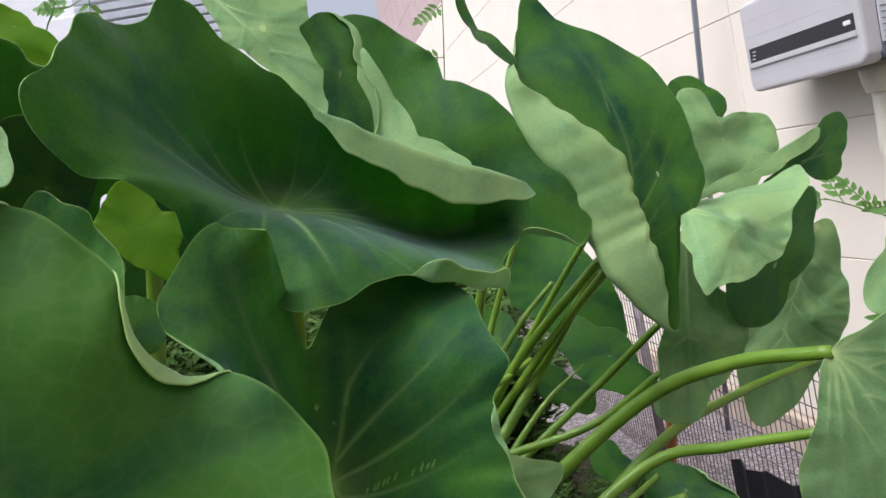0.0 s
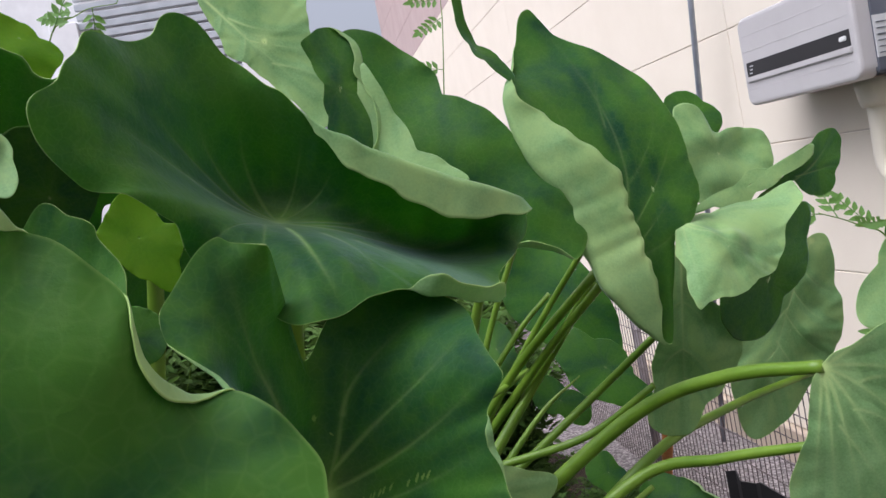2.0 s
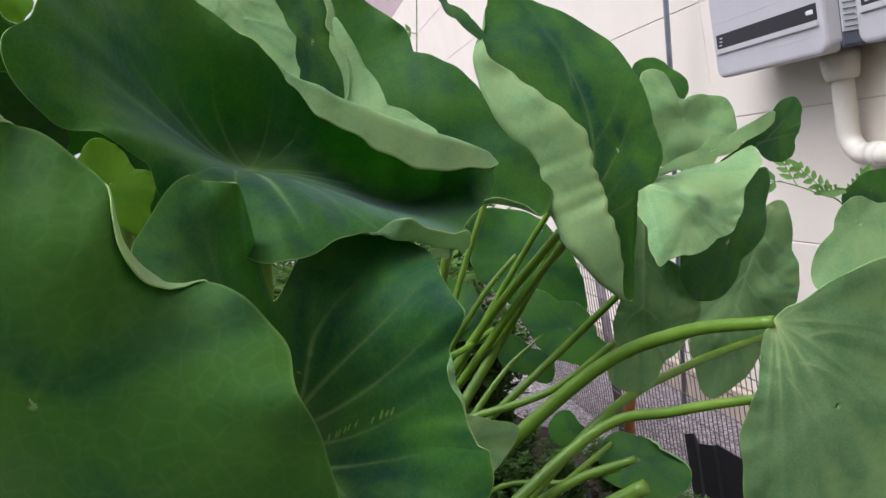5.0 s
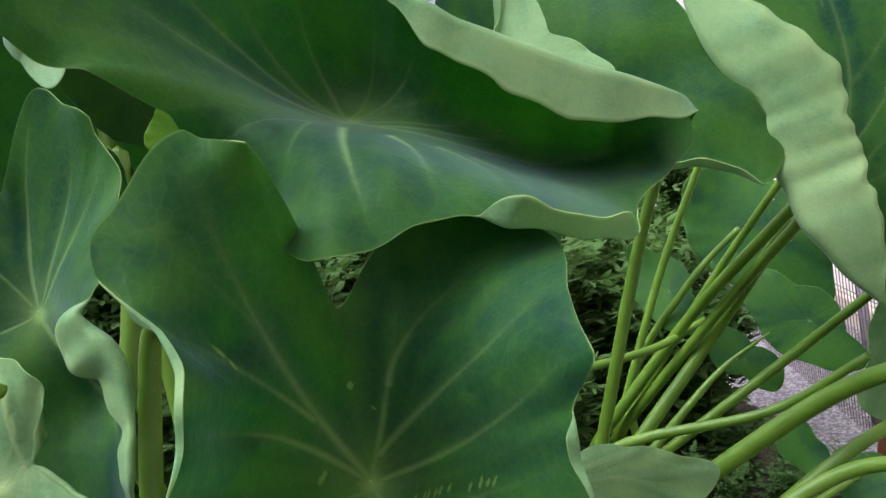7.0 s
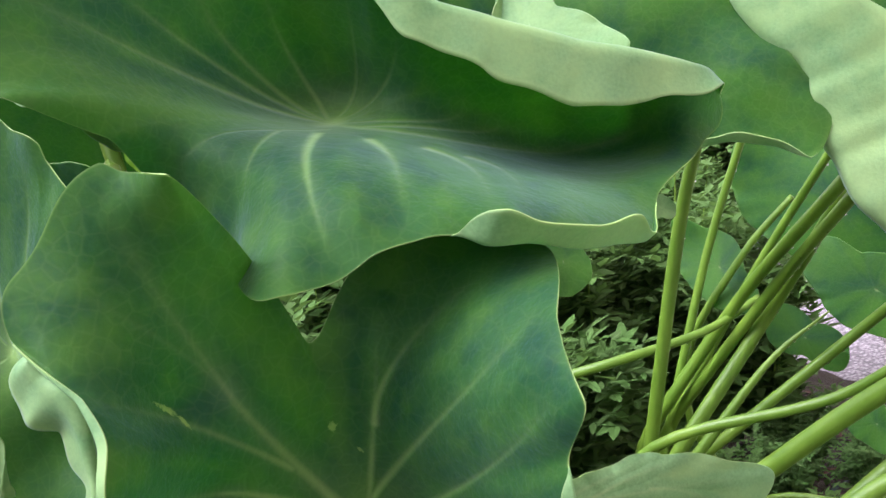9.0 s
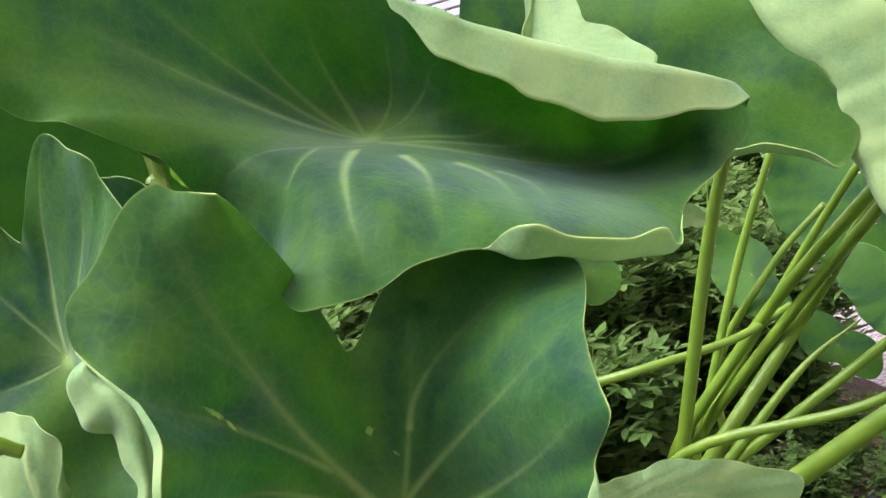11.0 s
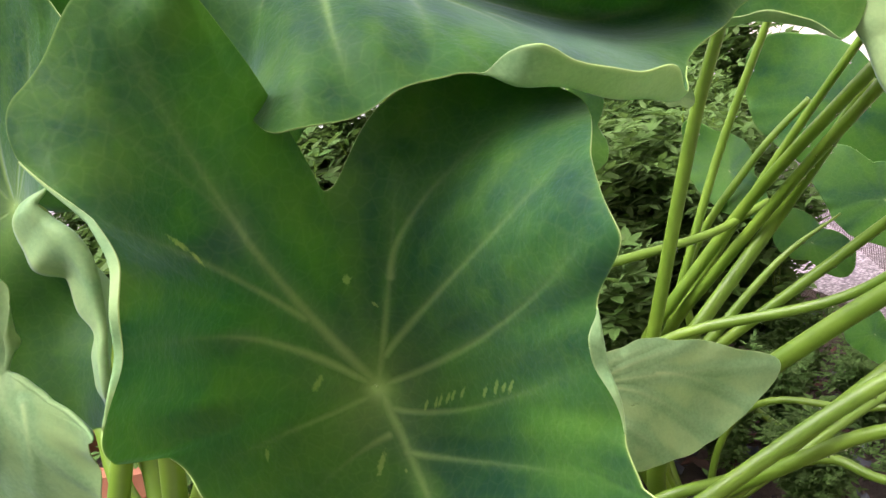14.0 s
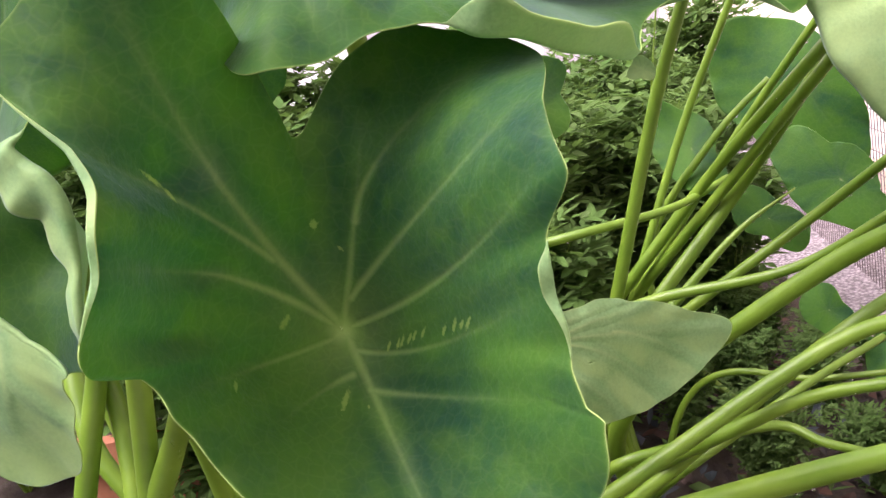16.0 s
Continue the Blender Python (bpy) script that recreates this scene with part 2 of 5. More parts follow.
def smooth_path(points, steps):
    """A Catmull-Rom curve through the points."""
    p = [Vector(q) for q in points]
    p = [p[0] * 2 - p[1]] + p + [p[-1] * 2 - p[-2]]
    out = []
    for i in range(1, len(p) - 2):
        for k in range(steps):
            t = k / steps
            a, b, c, d = p[i - 1], p[i], p[i + 1], p[i + 2]
            out.append(0.5 * (2 * b + (c - a) * t + (2 * a - 5 * b + 4 * c - d) * t * t + (3 * b - a - 3 * c + d) * t ** 3))
    out.append(p[-2])
    return out


def tube_bm(path, radius, sides=10, bm=None):
    """A tube along the path; radius is a function of 0..1."""
    bm = bm or bmesh.new()
    rings, n = [], len(path)
    side = None
    for i, c in enumerate(path):
        d = (path[min(i + 1, n - 1)] - path[max(i - 1, 0)]).normalized()
        if side is None:
            side = d.orthogonal().normalized()
        side = (side - d * side.dot(d)).normalized()
        up = d.cross(side)
        r = radius(i / (n - 1))
        rings.append([bm.verts.new(c + (side * math.cos(a) + up * math.sin(a)) * r) for a in (2 * math.pi * k / sides for k in range(sides))])
    for a, b in zip(rings, rings[1:]):
        for k in range(sides):
            bm.faces.new((a[k], a[(k + 1) % sides], b[(k + 1) % sides], b[k]))
    bm.faces.new(rings[0][::-1])
    bm.faces.new(rings[-1])
    return bm


def empty(name, at=(0, 0, 0)):
    ob = new(name)
    ob.location = at
    ob.empty_display_size = 0.05
    return ob


def keep_place(ob, parent):
    ob.parent = parent
    ob.matrix_parent_inverse = Matrix.Translation(-Vector(parent.location))
    return ob


# ---- leaf blades ----


def blade_mesh(name, ribs, hub, fine, seed, skins, given, bulges, inner):
    """A leaf blade: ribs run out from the middle, each with azimuth, length, rise and, where the margin curls over, the lip's length and how far it turns over.
    The blade has an upper and a lower skin, a rim between them, and its veins as an attribute."""
    rng = np.random.RandomState(seed)
    rows = np.array([list(r) + [0.0] * (5 - len(r)) for r in ribs], float)
    wide, body, lip_n = (820, 150, 14) if fine == 2 else (460, 92, 12) if fine else (190, 30, 8)
    # columns are spread by the length of the margin, so that far rims get as many as near ones
    az = np.radians(rows[:, 0])
    tips = np.stack([rows[:, 1] * np.cos(np.radians(rows[:, 2])) * np.cos(az), rows[:, 1] * np.cos(np.radians(rows[:, 2])) * np.sin(az), rows[:, 1] * np.sin(np.radians(rows[:, 2]))], 1)
    seg = np.linalg.norm(np.roll(tips, -1, 0) - tips, axis=1)
    gap = np.diff(np.append(rows[:, 0], rows[0, 0] + 360.0))
    seg = seg / seg.sum() * 0.75 + gap / 360.0 * 0.25
    run = np.concatenate([[0.0], np.cumsum(seg)])
    x = np.interp(np.arange(wide) / wide * run[-1], run, np.append(rows[:, 0], rows[0, 0] + 360.0))
    rows[rows[:, 3] < 1e-5, 4] = np.sign(rows[:, 4].sum() + 0.1) * 140.0
    ext = np.concatenate([rows[-2:] - [[360, 0, 0, 0, 0]], rows, rows[:3] + [[360, 0, 0, 0, 0]]])
    par = np.zeros((wide, 4))
    for j in range(1, 5):
        xs, ys = ext[:, 0], ext[:, j]
        h = np.maximum(np.diff(xs), 1e-3)
        d = np.diff(ys) / h
        m = np.zeros(len(xs))
        for i in range(1, len(xs) - 1):
            m[i] = 0.0 if d[i - 1] * d[i] <= 0 else 2 * d[i - 1] * d[i] / (d[i - 1] + d[i])
            if j in (1, 2) and d[i - 1] * d[i] <= 0:
                m[i] = 0.15 * (d[i - 1] + d[i])
        k = np.clip(np.searchsorted(xs, x, side="right") - 1, 0, len(xs) - 2)
        t = (x - xs[k]) / h[k]
        par[:, j - 1] = (2 * t ** 3 - 3 * t ** 2 + 1) * ys[k] + (t ** 3 - 2 * t ** 2 + t) * h[k] * m[k] + (3 * t ** 2 - 2 * t ** 3) * ys[k + 1] + (t ** 3 - t ** 2) * h[k] * m[k + 1]
    ln, rise, lip, roll = par.T
    phase = rng.rand(4) * 6.28
    ang = np.radians(x)
    ln = ln * (1 + 0.008 * np.sin(9 * ang + phase[0]) + 0.006 * np.sin(17 * ang + phase[1]))
    lip = np.maximum(lip, 0.0) * (1 + 0.02 * np.sin(31 * ang + phase[1]))
    trip = 2 * math.pi * np.arange(wide) / wide
    turns = max(5, round(5 * ln.mean() / 0.05))
    ripple = 0.6 * np.sin(turns * trip + phase[1]) + 0.4 * np.sin(round(1.7 * turns) * trip + phase[2])
    lip = np.where(lip > 0.008, lip + 0.0030 * ripple, lip)
    s = np.concatenate([(np.arange(1, body + 1) / body) ** 0.9, 1 + np.arange(1, lip_n + 1) / lip_n])
    # body: a broad smooth dish plus the rib's own lift towards the rim; then the lip curls over
    out, up = ln * np.cos(np.radians(rise)), ln * np.sin(np.radians(rise))
    def blur(a, width):
        k = np.exp(-np.linspace(-2, 2, 2 * width + 1) ** 2)
        return np.convolve(np.concatenate([a[-width:], a, a[:width]]), k / k.sum(), "valid")

    out, up = blur(out, 1), blur(up, 3 if fine else 2)
    rim = np.stack([out * np.cos(ang), out * np.sin(ang), up], 1)
    # the interior is a thin-plate surface through the rim and the inner marks, so that a notch in the margin leaves no crease
    pick = np.arange(0, wide, max(1, wide // 110))
    pins = np.concatenate([rim[pick], np.array(inner, float).reshape(-1, 3)])
    unit = np.abs(pins).max()
    flat = pins / unit

    def kernel(p, q):
        d2 = ((p[:, None, :] - q[None, :, :]) ** 2).sum(-1)
        return d2 * np.log(d2 + 1e-9)

    pn = len(pins)
    side = np.concatenate([np.ones((pn, 1)), flat[:, :2]], 1)
    lhs = np.block([[kernel(flat[:, :2], flat[:, :2]) + 0.006 * np.eye(pn), side], [side.T, np.zeros((3, 3))]])
    sol = np.linalg.lstsq(lhs, np.concatenate([flat[:, 2], np.zeros(3)]), rcond=None)[0]

    def sheet(p):
        return unit * (kernel(p / unit, flat[:, :2]) @ sol[:pn] + sol[pn] + p / unit @ sol[pn + 1:])

    lift = up - sheet(rim[:, :2])
    grid = np.zeros((len(s), wide, 3))
    for i in range(body):
        p = s[i] * rim[:, :2]
        grid[i] = np.concatenate([p, (sheet(p) + lift * s[i] ** 6)[:, None]], 1)
    grid[body:] = grid[body - 1]
    lip = blur(lip, 3 if fine else 2)
    turn = np.radians(np.where(lip > 1e-4, roll, 0.0)) * (1 + 0.03 * ripple * np.minimum(1.0, 0.035 / np.maximum(lip, 0.001)))
    sv = np.minimum(s, 1.0)[:, None]
    fx, fy = sv * (out * np.cos(ang))[None, :] - hub[0], sv * (out * np.sin(ang))[None, :] - hub[1]
    size = ln.mean()
    # veins: as given, or a midrib towards the tip, two lobe veins and side veins
    tip = np.array([out[0] - hub[0], -hub[1]])
    ta = math.atan2(tip[1], tip[0])
    veins = [tuple(v[k] - hub[k % 2] for k in range(6)) + (v[6],) for v in given]
    if not veins:
        veins = [(0, 0, tip[0] * 0.5, tip[1] * 0.5, tip[0], tip[1], 1.0)]
        for sg in (1, -1):
            for deg, w in ((38, 0.6), (68, 0.75), (104, 0.7), (142, 0.9), (163, 0.5)):
                a = ta + sg * radians(deg + rng.uniform(-6, 6))
                b = a - sg * rng.uniform(0.1, 0.35)
                r = size * 1.3
                veins.append((0, 0, math.cos(a) * r / 2, math.sin(a) * r / 2, math.cos(b) * r, math.sin(b) * r, w))
            for f in (0.3, 0.5, 0.7):
                f += rng.uniform(-0.05, 0.05)
                a, r = ta + sg * radians(48), size * 0.8
                sx, sy = tip[0] * f, tip[1] * f
                veins.append((sx, sy, sx + math.cos(a) * r * 0.5, sy + math.sin(a) * r * 0.5, sx + math.cos(a - sg * 0.3) * r, sy + math.sin(a - sg * 0.3) * r, 0.45))
    vein, soft = np.zeros_like(fx), np.zeros_like(fx)
    k = np.linspace(0, 1, 26)
    scale = (size / 0.2) ** 0.5
    for x0, y0, xm, ym, x1, y1, w in veins:
        cx, cy = 2 * xm - (x0 + x1) / 2, 2 * ym - (y0 + y1) / 2
        qx, qy = (1 - k) ** 2 * x0 + 2 * k * (1 - k) * cx + k * k * x1, (1 - k) ** 2 * y0 + 2 * k * (1 - k) * cy + k * k * y1
        best, where = np.full(fx.shape, 9.0), np.zeros(fx.shape)
        for i in range(25):
            ex, ey = qx[i + 1] - qx[i], qy[i + 1] - qy[i]
            t = np.clip(((fx - qx[i]) * ex + (fy - qy[i]) * ey) / max(ex * ex + ey * ey, 1e-9), 0, 1)
            d = np.hypot(fx - qx[i] - t * ex, fy - qy[i] - t * ey)
            near = d < best
            best, where = np.where(near, d, best), np.where(near, (i + t) / 25, where)
        width = np.maximum(0.0026 * scale * (0.3 + 0.7 * w) * (1.75 - 1.5 * where), 0.0018 if fine else 0.002)
        vein = np.maximum(vein, np.exp(-(best / width) ** 2) * (1.0 - 0.88 * where) ** 1.4 * min(1.0, w + 0.25) * min(1.0, w * 4))
        vein = np.maximum(vein, 0.32 * w * np.exp(-(best / (width * 2.6)) ** 2) * (1 - 0.85 * where))
        if w > 0.3:
            soft = np.maximum(soft, np.exp(-(best / (0.014 * size / 0.2)) ** 2))
    if not fine:
        vein, soft = vein * 0.14, soft * 0.25
    hubd = np.hypot(fx, fy)
    vein = np.maximum(vein, (1.2 if fine else 0.2) * np.exp(-(hubd / (0.013 * size / 0.2)) ** 2))
    vein = np.maximum(vein, (0.54 if fine else 0.1) * np.exp(-(hubd / (0.036 * size / 0.2)) ** 2))
    fade = np.clip(sv * 3, 0, 1) * np.clip((1.04 - sv) * 6, 0.25, 1)
    puff = fade * ((0.0026 if fine else 0.0006) * (size / 0.2) * (1 - soft)) - 0.0010 * vein
    for bx, by, br, bh in bulges:
        puff = puff + bh * np.exp(-((fx + hub[0] - bx) ** 2 + (fy + hub[1] - by) ** 2) / br ** 2) * (1 - sv ** 6)
    near = np.minimum(1.0, ln / size) ** 2
    wave = 0.0035 * np.sin(11 * ang + phase[2]) + 0.0025 * np.sin(23 * ang + phase[3])
    puff = puff + sv ** (4 if fine else 9) * (wave * near * (1 - 0.85 * np.minimum(1.0, lip / 0.03)))[None, :] * (size / 0.2)
    grid[:body, :, 2] += puff[:body]
    # the lip: a strip that leaves the rim square to it and turns over towards the upper face
    rim = grid[body - 1]
    along = np.stack([blur(v, wide // (12 if lip.max() > 0.08 else 30)) for v in (np.roll(rim, -1, 0) - np.roll(rim, 1, 0)).T], 1)
    along /= np.maximum(np.linalg.norm(along, axis=1, keepdims=True), 1e-9)
    face = np.cross(rim - grid[body - 4], along)
    face = np.stack([blur(v, wide // (12 if lip.max() > 0.08 else 30)) for v in face.T], 1)
    face /= np.maximum(np.linalg.norm(face, axis=1, keepdims=True), 1e-9)
    outward = np.cross(along, face)
    prev = 1.0
    for i in range(body, len(s)):
        e = turn * min(1.0, (s[i] - 1.0) * 3.2)
        grid[i] = grid[i - 1] + (lip * (s[i] - prev))[:, None] * (np.cos(e)[:, None] * outward + np.sin(e)[:, None] * face)
        prev = s[i]
    dth = np.roll(grid, -1, 1) - np.roll(grid, 1, 1)
    dr = np.empty_like(grid)
    dr[1:-1], dr[0], dr[-1] = grid[2:] - grid[:-2], grid[1] - 0, grid[-1] - grid[-2]
    dr[-lip_n:][np.broadcast_to((lip < 1e-4)[None, :, None], dr[-lip_n:].shape)] = 0
    for i in range(len(s) - lip_n, len(s)):
        dead = lip < 1e-4
        dr[i, dead] = dr[len(s) - lip_n - 2, dead]
    nrm = np.cross(dr, dth)
    nrm /= np.maximum(np.linalg.norm(nrm, axis=-1, keepdims=True), 1e-9)
    rows_n = len(s)
    core = grid[0].mean(0)
    top = np.concatenate([core[None, :], grid.reshape(-1, 3)])
    thick = 0.0009 * (size / 0.2) ** 0.5
    low = np.concatenate([(core - nrm[0].mean(0) * thick)[None, :], (grid - nrm * thick).reshape(-1, 3)])
    verts = np.concatenate([top, low])
    off = len(top)
    faces, mats = [], []
    nxt = lambda k: (k + 1) % wide
    use = rows_n if lip.max() > 1e-4 else body
    idx = lambda i, k: 1 + i * wide + k
    for k in range(wide):
        faces.append((0, idx(0, k), idx(0, nxt(k)))), mats.append(0)
        faces.append((off, off + idx(0, nxt(k)), off + idx(0, k))), mats.append(1)
        for i in range(use - 1):
            if i >= body and lip[k] < 1e-4 and lip[nxt(k)] < 1e-4:
                continue
            q = (idx(i, k), idx(i + 1, k), idx(i + 1, nxt(k)), idx(i, nxt(k)))
            faces.append(q), mats.append(0)
            faces.append(tuple(off + v for v in q[::-1])), mats.append(1)
        a, b = idx(use - 1, k), idx(use - 1, nxt(k))
        faces.append((a, off + a, off + b, b)), mats.append(2)
    me = bpy.data.meshes.new(name)
    me.from_pydata(verts.tolist(), [], faces)
    me.polygons.foreach_set("material_index", mats)
    me.polygons.foreach_set("use_smooth", [True] * len(faces))
    one = np.concatenate([[1.0], vein.reshape(-1)])
    at = me.attributes.new("vein", "FLOAT", "POINT")
    at.data.foreach_set("value", np.concatenate([one, one]))
    last = np.clip((np.broadcast_to(sv * ln[None, :], grid.shape[:2]) - ln[None, :] + 0.0014) / 0.0014, 0, 1)
    last = np.where((lip > 1e-4)[None, :] & (s[:, None] < 1.9), 0, last)
    edge = np.concatenate([[0.0], last.reshape(-1)]) * (1.0 if fine else 0.4)
    near_vein = np.concatenate([[1.0], soft.reshape(-1)])
    at = me.attributes.new("soft", "FLOAT", "POINT")
    at.data.foreach_set("value", np.concatenate([near_vein, near_vein]))
    at = me.attributes.new("edge", "FLOAT", "POINT")
    at.data.foreach_set("value", np.concatenate([edge, edge]))
    for m in skins:
        me.materials.append(m)
    me.update()
    return me


PLANT = {}
stalk_paths = []
hubs, backs = [], []
_count = [0]


def plant(key, base, label):
    ob = empty("taro_plant", base)
    PLANT[key] = tagged(ob, label, "plant", "taro plants in the bed")
    return ob


def leaf(key, at, turn, hub, ribs, fine=0, young=False, veins=(), bulges=(), label="", skin=None, inner=(), turned=False):
    _count[0] += 1
    # young picks the skins that have the back light put into their colour
    ob = new("leaf_blade", blade_mesh("leaf_blade", ribs, hub, fine, _count[0], (BACKLIT_TOP, BACKLIT_UNDER, LEAF_EDGE) if young else (LEAF_UNDER, LEAF_TOP, LEAF_EDGE) if turned else (skin or LEAF_TOP, LEAF_UNDER, LEAF_EDGE), veins, bulges, inner))
    ob.matrix_world = pose(*at, *turn)
    near = min(ob.data.vertices[:len(ob.data.vertices) // 2], key=lambda v: (v.co.x - hub[0]) ** 2 + (v.co.y - hub[1]) ** 2)
    hubs.append(ob.matrix_world @ Vector((hub[0], hub[1], near.co.z - 0.008)))
    backs.append((ob.matrix_world.to_3x3() @ Vector((0, 0, -1))).normalized())
    keep_place(ob, PLANT[key])
    return tagged(ob, label) if label else ob


def petiole(key, points, r0, r1, label=""):
    base = PLANT[key].location
    first, second = Vector(points[0]), Vector(points[1])
    foot = Vector((base.x + (first.x - base.x) * 0.2, base.y + (first.y - base.y) * 0.2, base.z - 0.03))
    low = first + (first - second).normalized() * (first - foot).length * 0.55
    low.z = max(low.z, base.z + 0.05)
    path = [foot * (1 - t) ** 2 + low * 2 * t * (1 - t) + first * t * t for t in (k / 12 for k in range(12))] + smooth_path(points, 10)
    stalk_paths.append((path, r0, r1))
    ob = mesh_object("petiole", tube_bm(path, lambda t: r0 * 1.08 + (r1 * 0.96 - r0 * 1.08) * t, 14), PETIOLE, smooth=True)
    keep_place(ob, PLANT[key])
    return tagged(ob, label) if label else ob


# ---- ground ----
bm = bmesh.new()
bmesh.ops.create_grid(bm, x_segments=2, y_segments=2, size=300)
ground = tagged(mesh_object("ground", bm, GRAVEL), "grey gravel ground beside the house", "ground", kind="structure")


def bed_height(x, y):
    return 0.42 - 0.22 * min(1.0, max(0.0, (x + 1.5) / 0.7)) + 0.05 * noise.noise(Vector((x * 2.3, y * 2.3, 0.0))) + 0.02 * noise.noise(Vector((x * 11, y * 11, 3.0)))


bm = bmesh.new()
bmesh.ops.create_grid(bm, x_segments=110, y_segments=110, size=0.5)
BX0, BX1, BY0, BY1 = -4.6, -0.66, 1.55, 4.9
for v in bm.verts:
    u, w = v.co.x + 0.5, v.co.y + 0.5
    x, y = BX0 + (BX1 - BX0) * u, BY0 + (BY1 - BY0) * w
    fall = min(1.0, min(u, 1 - u) * (BX1 - BX0) / 0.28, min(w, 1 - w) * (BY1 - BY0) / 0.28)
    v.co = (x, y, bed_height(x, y) * fall - 0.02)
tagged(mesh_object("planting_bed", bm, SOIL, smooth=True), "raised bed of dark damp mossy soil", "soil", kind="structure")

# ---- house wall with its panels ----
WALL_Y0, WALL_Y1, J, H = -6.0, 15.0, 1.26, 0.455
tagged(mesh_object("wall_east", box_bm(0.004, 0.22, WALL_Y0, WALL_Y1, 0.15, 6.0), SEAL), "cream siding panel house wall", "wall", kind="structure")
wall_east = bpy.data.objects["wall_east"]
tagged(mesh_object("foundation", box_bm(-0.03, 0.2, WALL_Y0, WALL_Y1, -0.1, 0.146, 0.006), FOUND), "beige rendered foundation strip under the siding", "foundation", kind="structure")
PANEL_L = 3.03
for i in range(13):
    z0, z1 = J - 3 * H + i * H, J - 2 * H + i * H
    z0 = max(z0, 0.152)
    if z1 < 0.2:
        continue
    y = 4.35 - 4 * PANEL_L
    while y < WALL_Y1:
        a, b = max(y, WALL_Y0), min(y + PANEL_L, WALL_Y1)
        if b - a > 0.05:
            part("panel", box_bm(0.0, 0.016, a + 0.002, b - 0.002, z0 + 0.0022, z1 - 0.0022, 0.0015), WALL if i < 7 else WALL_UP, wall_east)
        y += PANEL_L

# ---- inverter boxes on the wall ----


def inverter(y_right):
    """A grey inverter: front cover with grooves, a dark slot with a display and a button, dark side case, rating label."""
    w, z0, z1, d = 0.575, 1.40, 1.685, 0.2
    ob = empty("inverter_box", (-0.1, y_right + w / 2, z0))
    o = []
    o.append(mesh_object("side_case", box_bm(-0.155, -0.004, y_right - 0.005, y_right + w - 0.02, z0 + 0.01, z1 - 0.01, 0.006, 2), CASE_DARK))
    bm = bmesh.new()
    loops = []
    for x, inset in ((-0.15, 0.0), (-d + 0.012, 0.0), (-d + 0.005, 0.0022), (-d + 0.0015, 0.006), (-d, 0.013)):
        r, loop = 0.034 - inset, []
        for cy, cz, a0 in ((y_right + w - 0.034, z1 - 0.034, 0), (y_right + 0.034, z1 - 0.034, 90), (y_right + 0.034, z0 + 0.034, 180), (y_right + w - 0.034, z0 + 0.034, 270)):
            loop += [bm.verts.new((x, cy + r * math.cos(radians(a0 + k * 15)), cz + r * math.sin(radians(a0 + k * 15)))) for k in range(7)]
        loops.append(loop)
    for one, two in zip(loops, loops[1:]):
        for k in range(len(one)):
            bm.faces.new((one[k], one[(k + 1) % len(one)], two[(k + 1) % len(one)], two[k]))
    bm.faces.new(loops[0][::-1])
    bm.faces.new(loops[-1])
    bmesh.ops.recalc_face_normals(bm, faces=bm.faces)
    o.append(mesh_object("front_cover", bm, CASE, smooth=False))
    for zz in (0.052, 0.175, 0.225):
        o.append(mesh_object("groove", box_bm(-d - 0.0005, -d + 0.002, y_right + 0.02, y_right + w - 0.02, z0 + zz, z0 + zz + 0.003, 0.0004), CASE))
    o.append(mesh_object("slot", box_bm(-d - 0.002, -d + 0.006, y_right + 0.022, y_right + w - 0.028, z0 + 0.095, z0 + 0.14, 0.001), BLACK))
    o.append(mesh_object("slot_sill", box_bm(-d - 0.006, -d + 0.006, y_right + 0.018, y_right + w - 0.024, z0 + 0.076, z0 + 0.0935, 0.003, 2), CASE))
    o.append(mesh_object("button", box_bm(-d - 0.005, -d + 0.002, y_right + 0.035, y_right + 0.065, z0 + 0.112, z0 + 0.125, 0.002, 2), BUTTON))
    for k in range(3):
        o.append(mesh_object("indicator", box_bm(-d - 0.0045, -d + 0.002, y_right + w - 0.06 - k * 0.004, y_right + w - 0.045 - k * 0.004, z0 + 0.103 + k * 0.011, z0 + 0.106 + k * 0.011), LABEL))
    o.append(mesh_object("rating_label", box_bm(-0.15, -0.07, y_right - 0.0075, y_right - 0.0045, z0 + 0.05, z0 + 0.16), LABEL))
    for k in range(6):
        o.append(mesh_object("label_bar", box_bm(-0.143, -0.09 - 0.01 * (k % 3), y_right - 0.009, y_right - 0.0073, z0 + 0.06 + k * 0.016, z0 + 0.0625 + k * 0.016), CASE_DARK))
    holder = {"button": "slot", "indicator": "slot", "label_bar": "rating_label"}
    named = {q.name.split(".")[0]: q for q in o if q.name.split(".")[0] in ("slot", "rating_label")}
    for q in o:
        kind = q.name.split(".")[0]
        if kind in holder:
            q.parent = named[holder[kind]]
        else:
            keep_place(q, ob)
    return tagged(ob, "pale grey wall-mounted solar inverter box with dark slot", "inverter", "inverters on the wall")


inverter(3.36)
inverter(2.66)

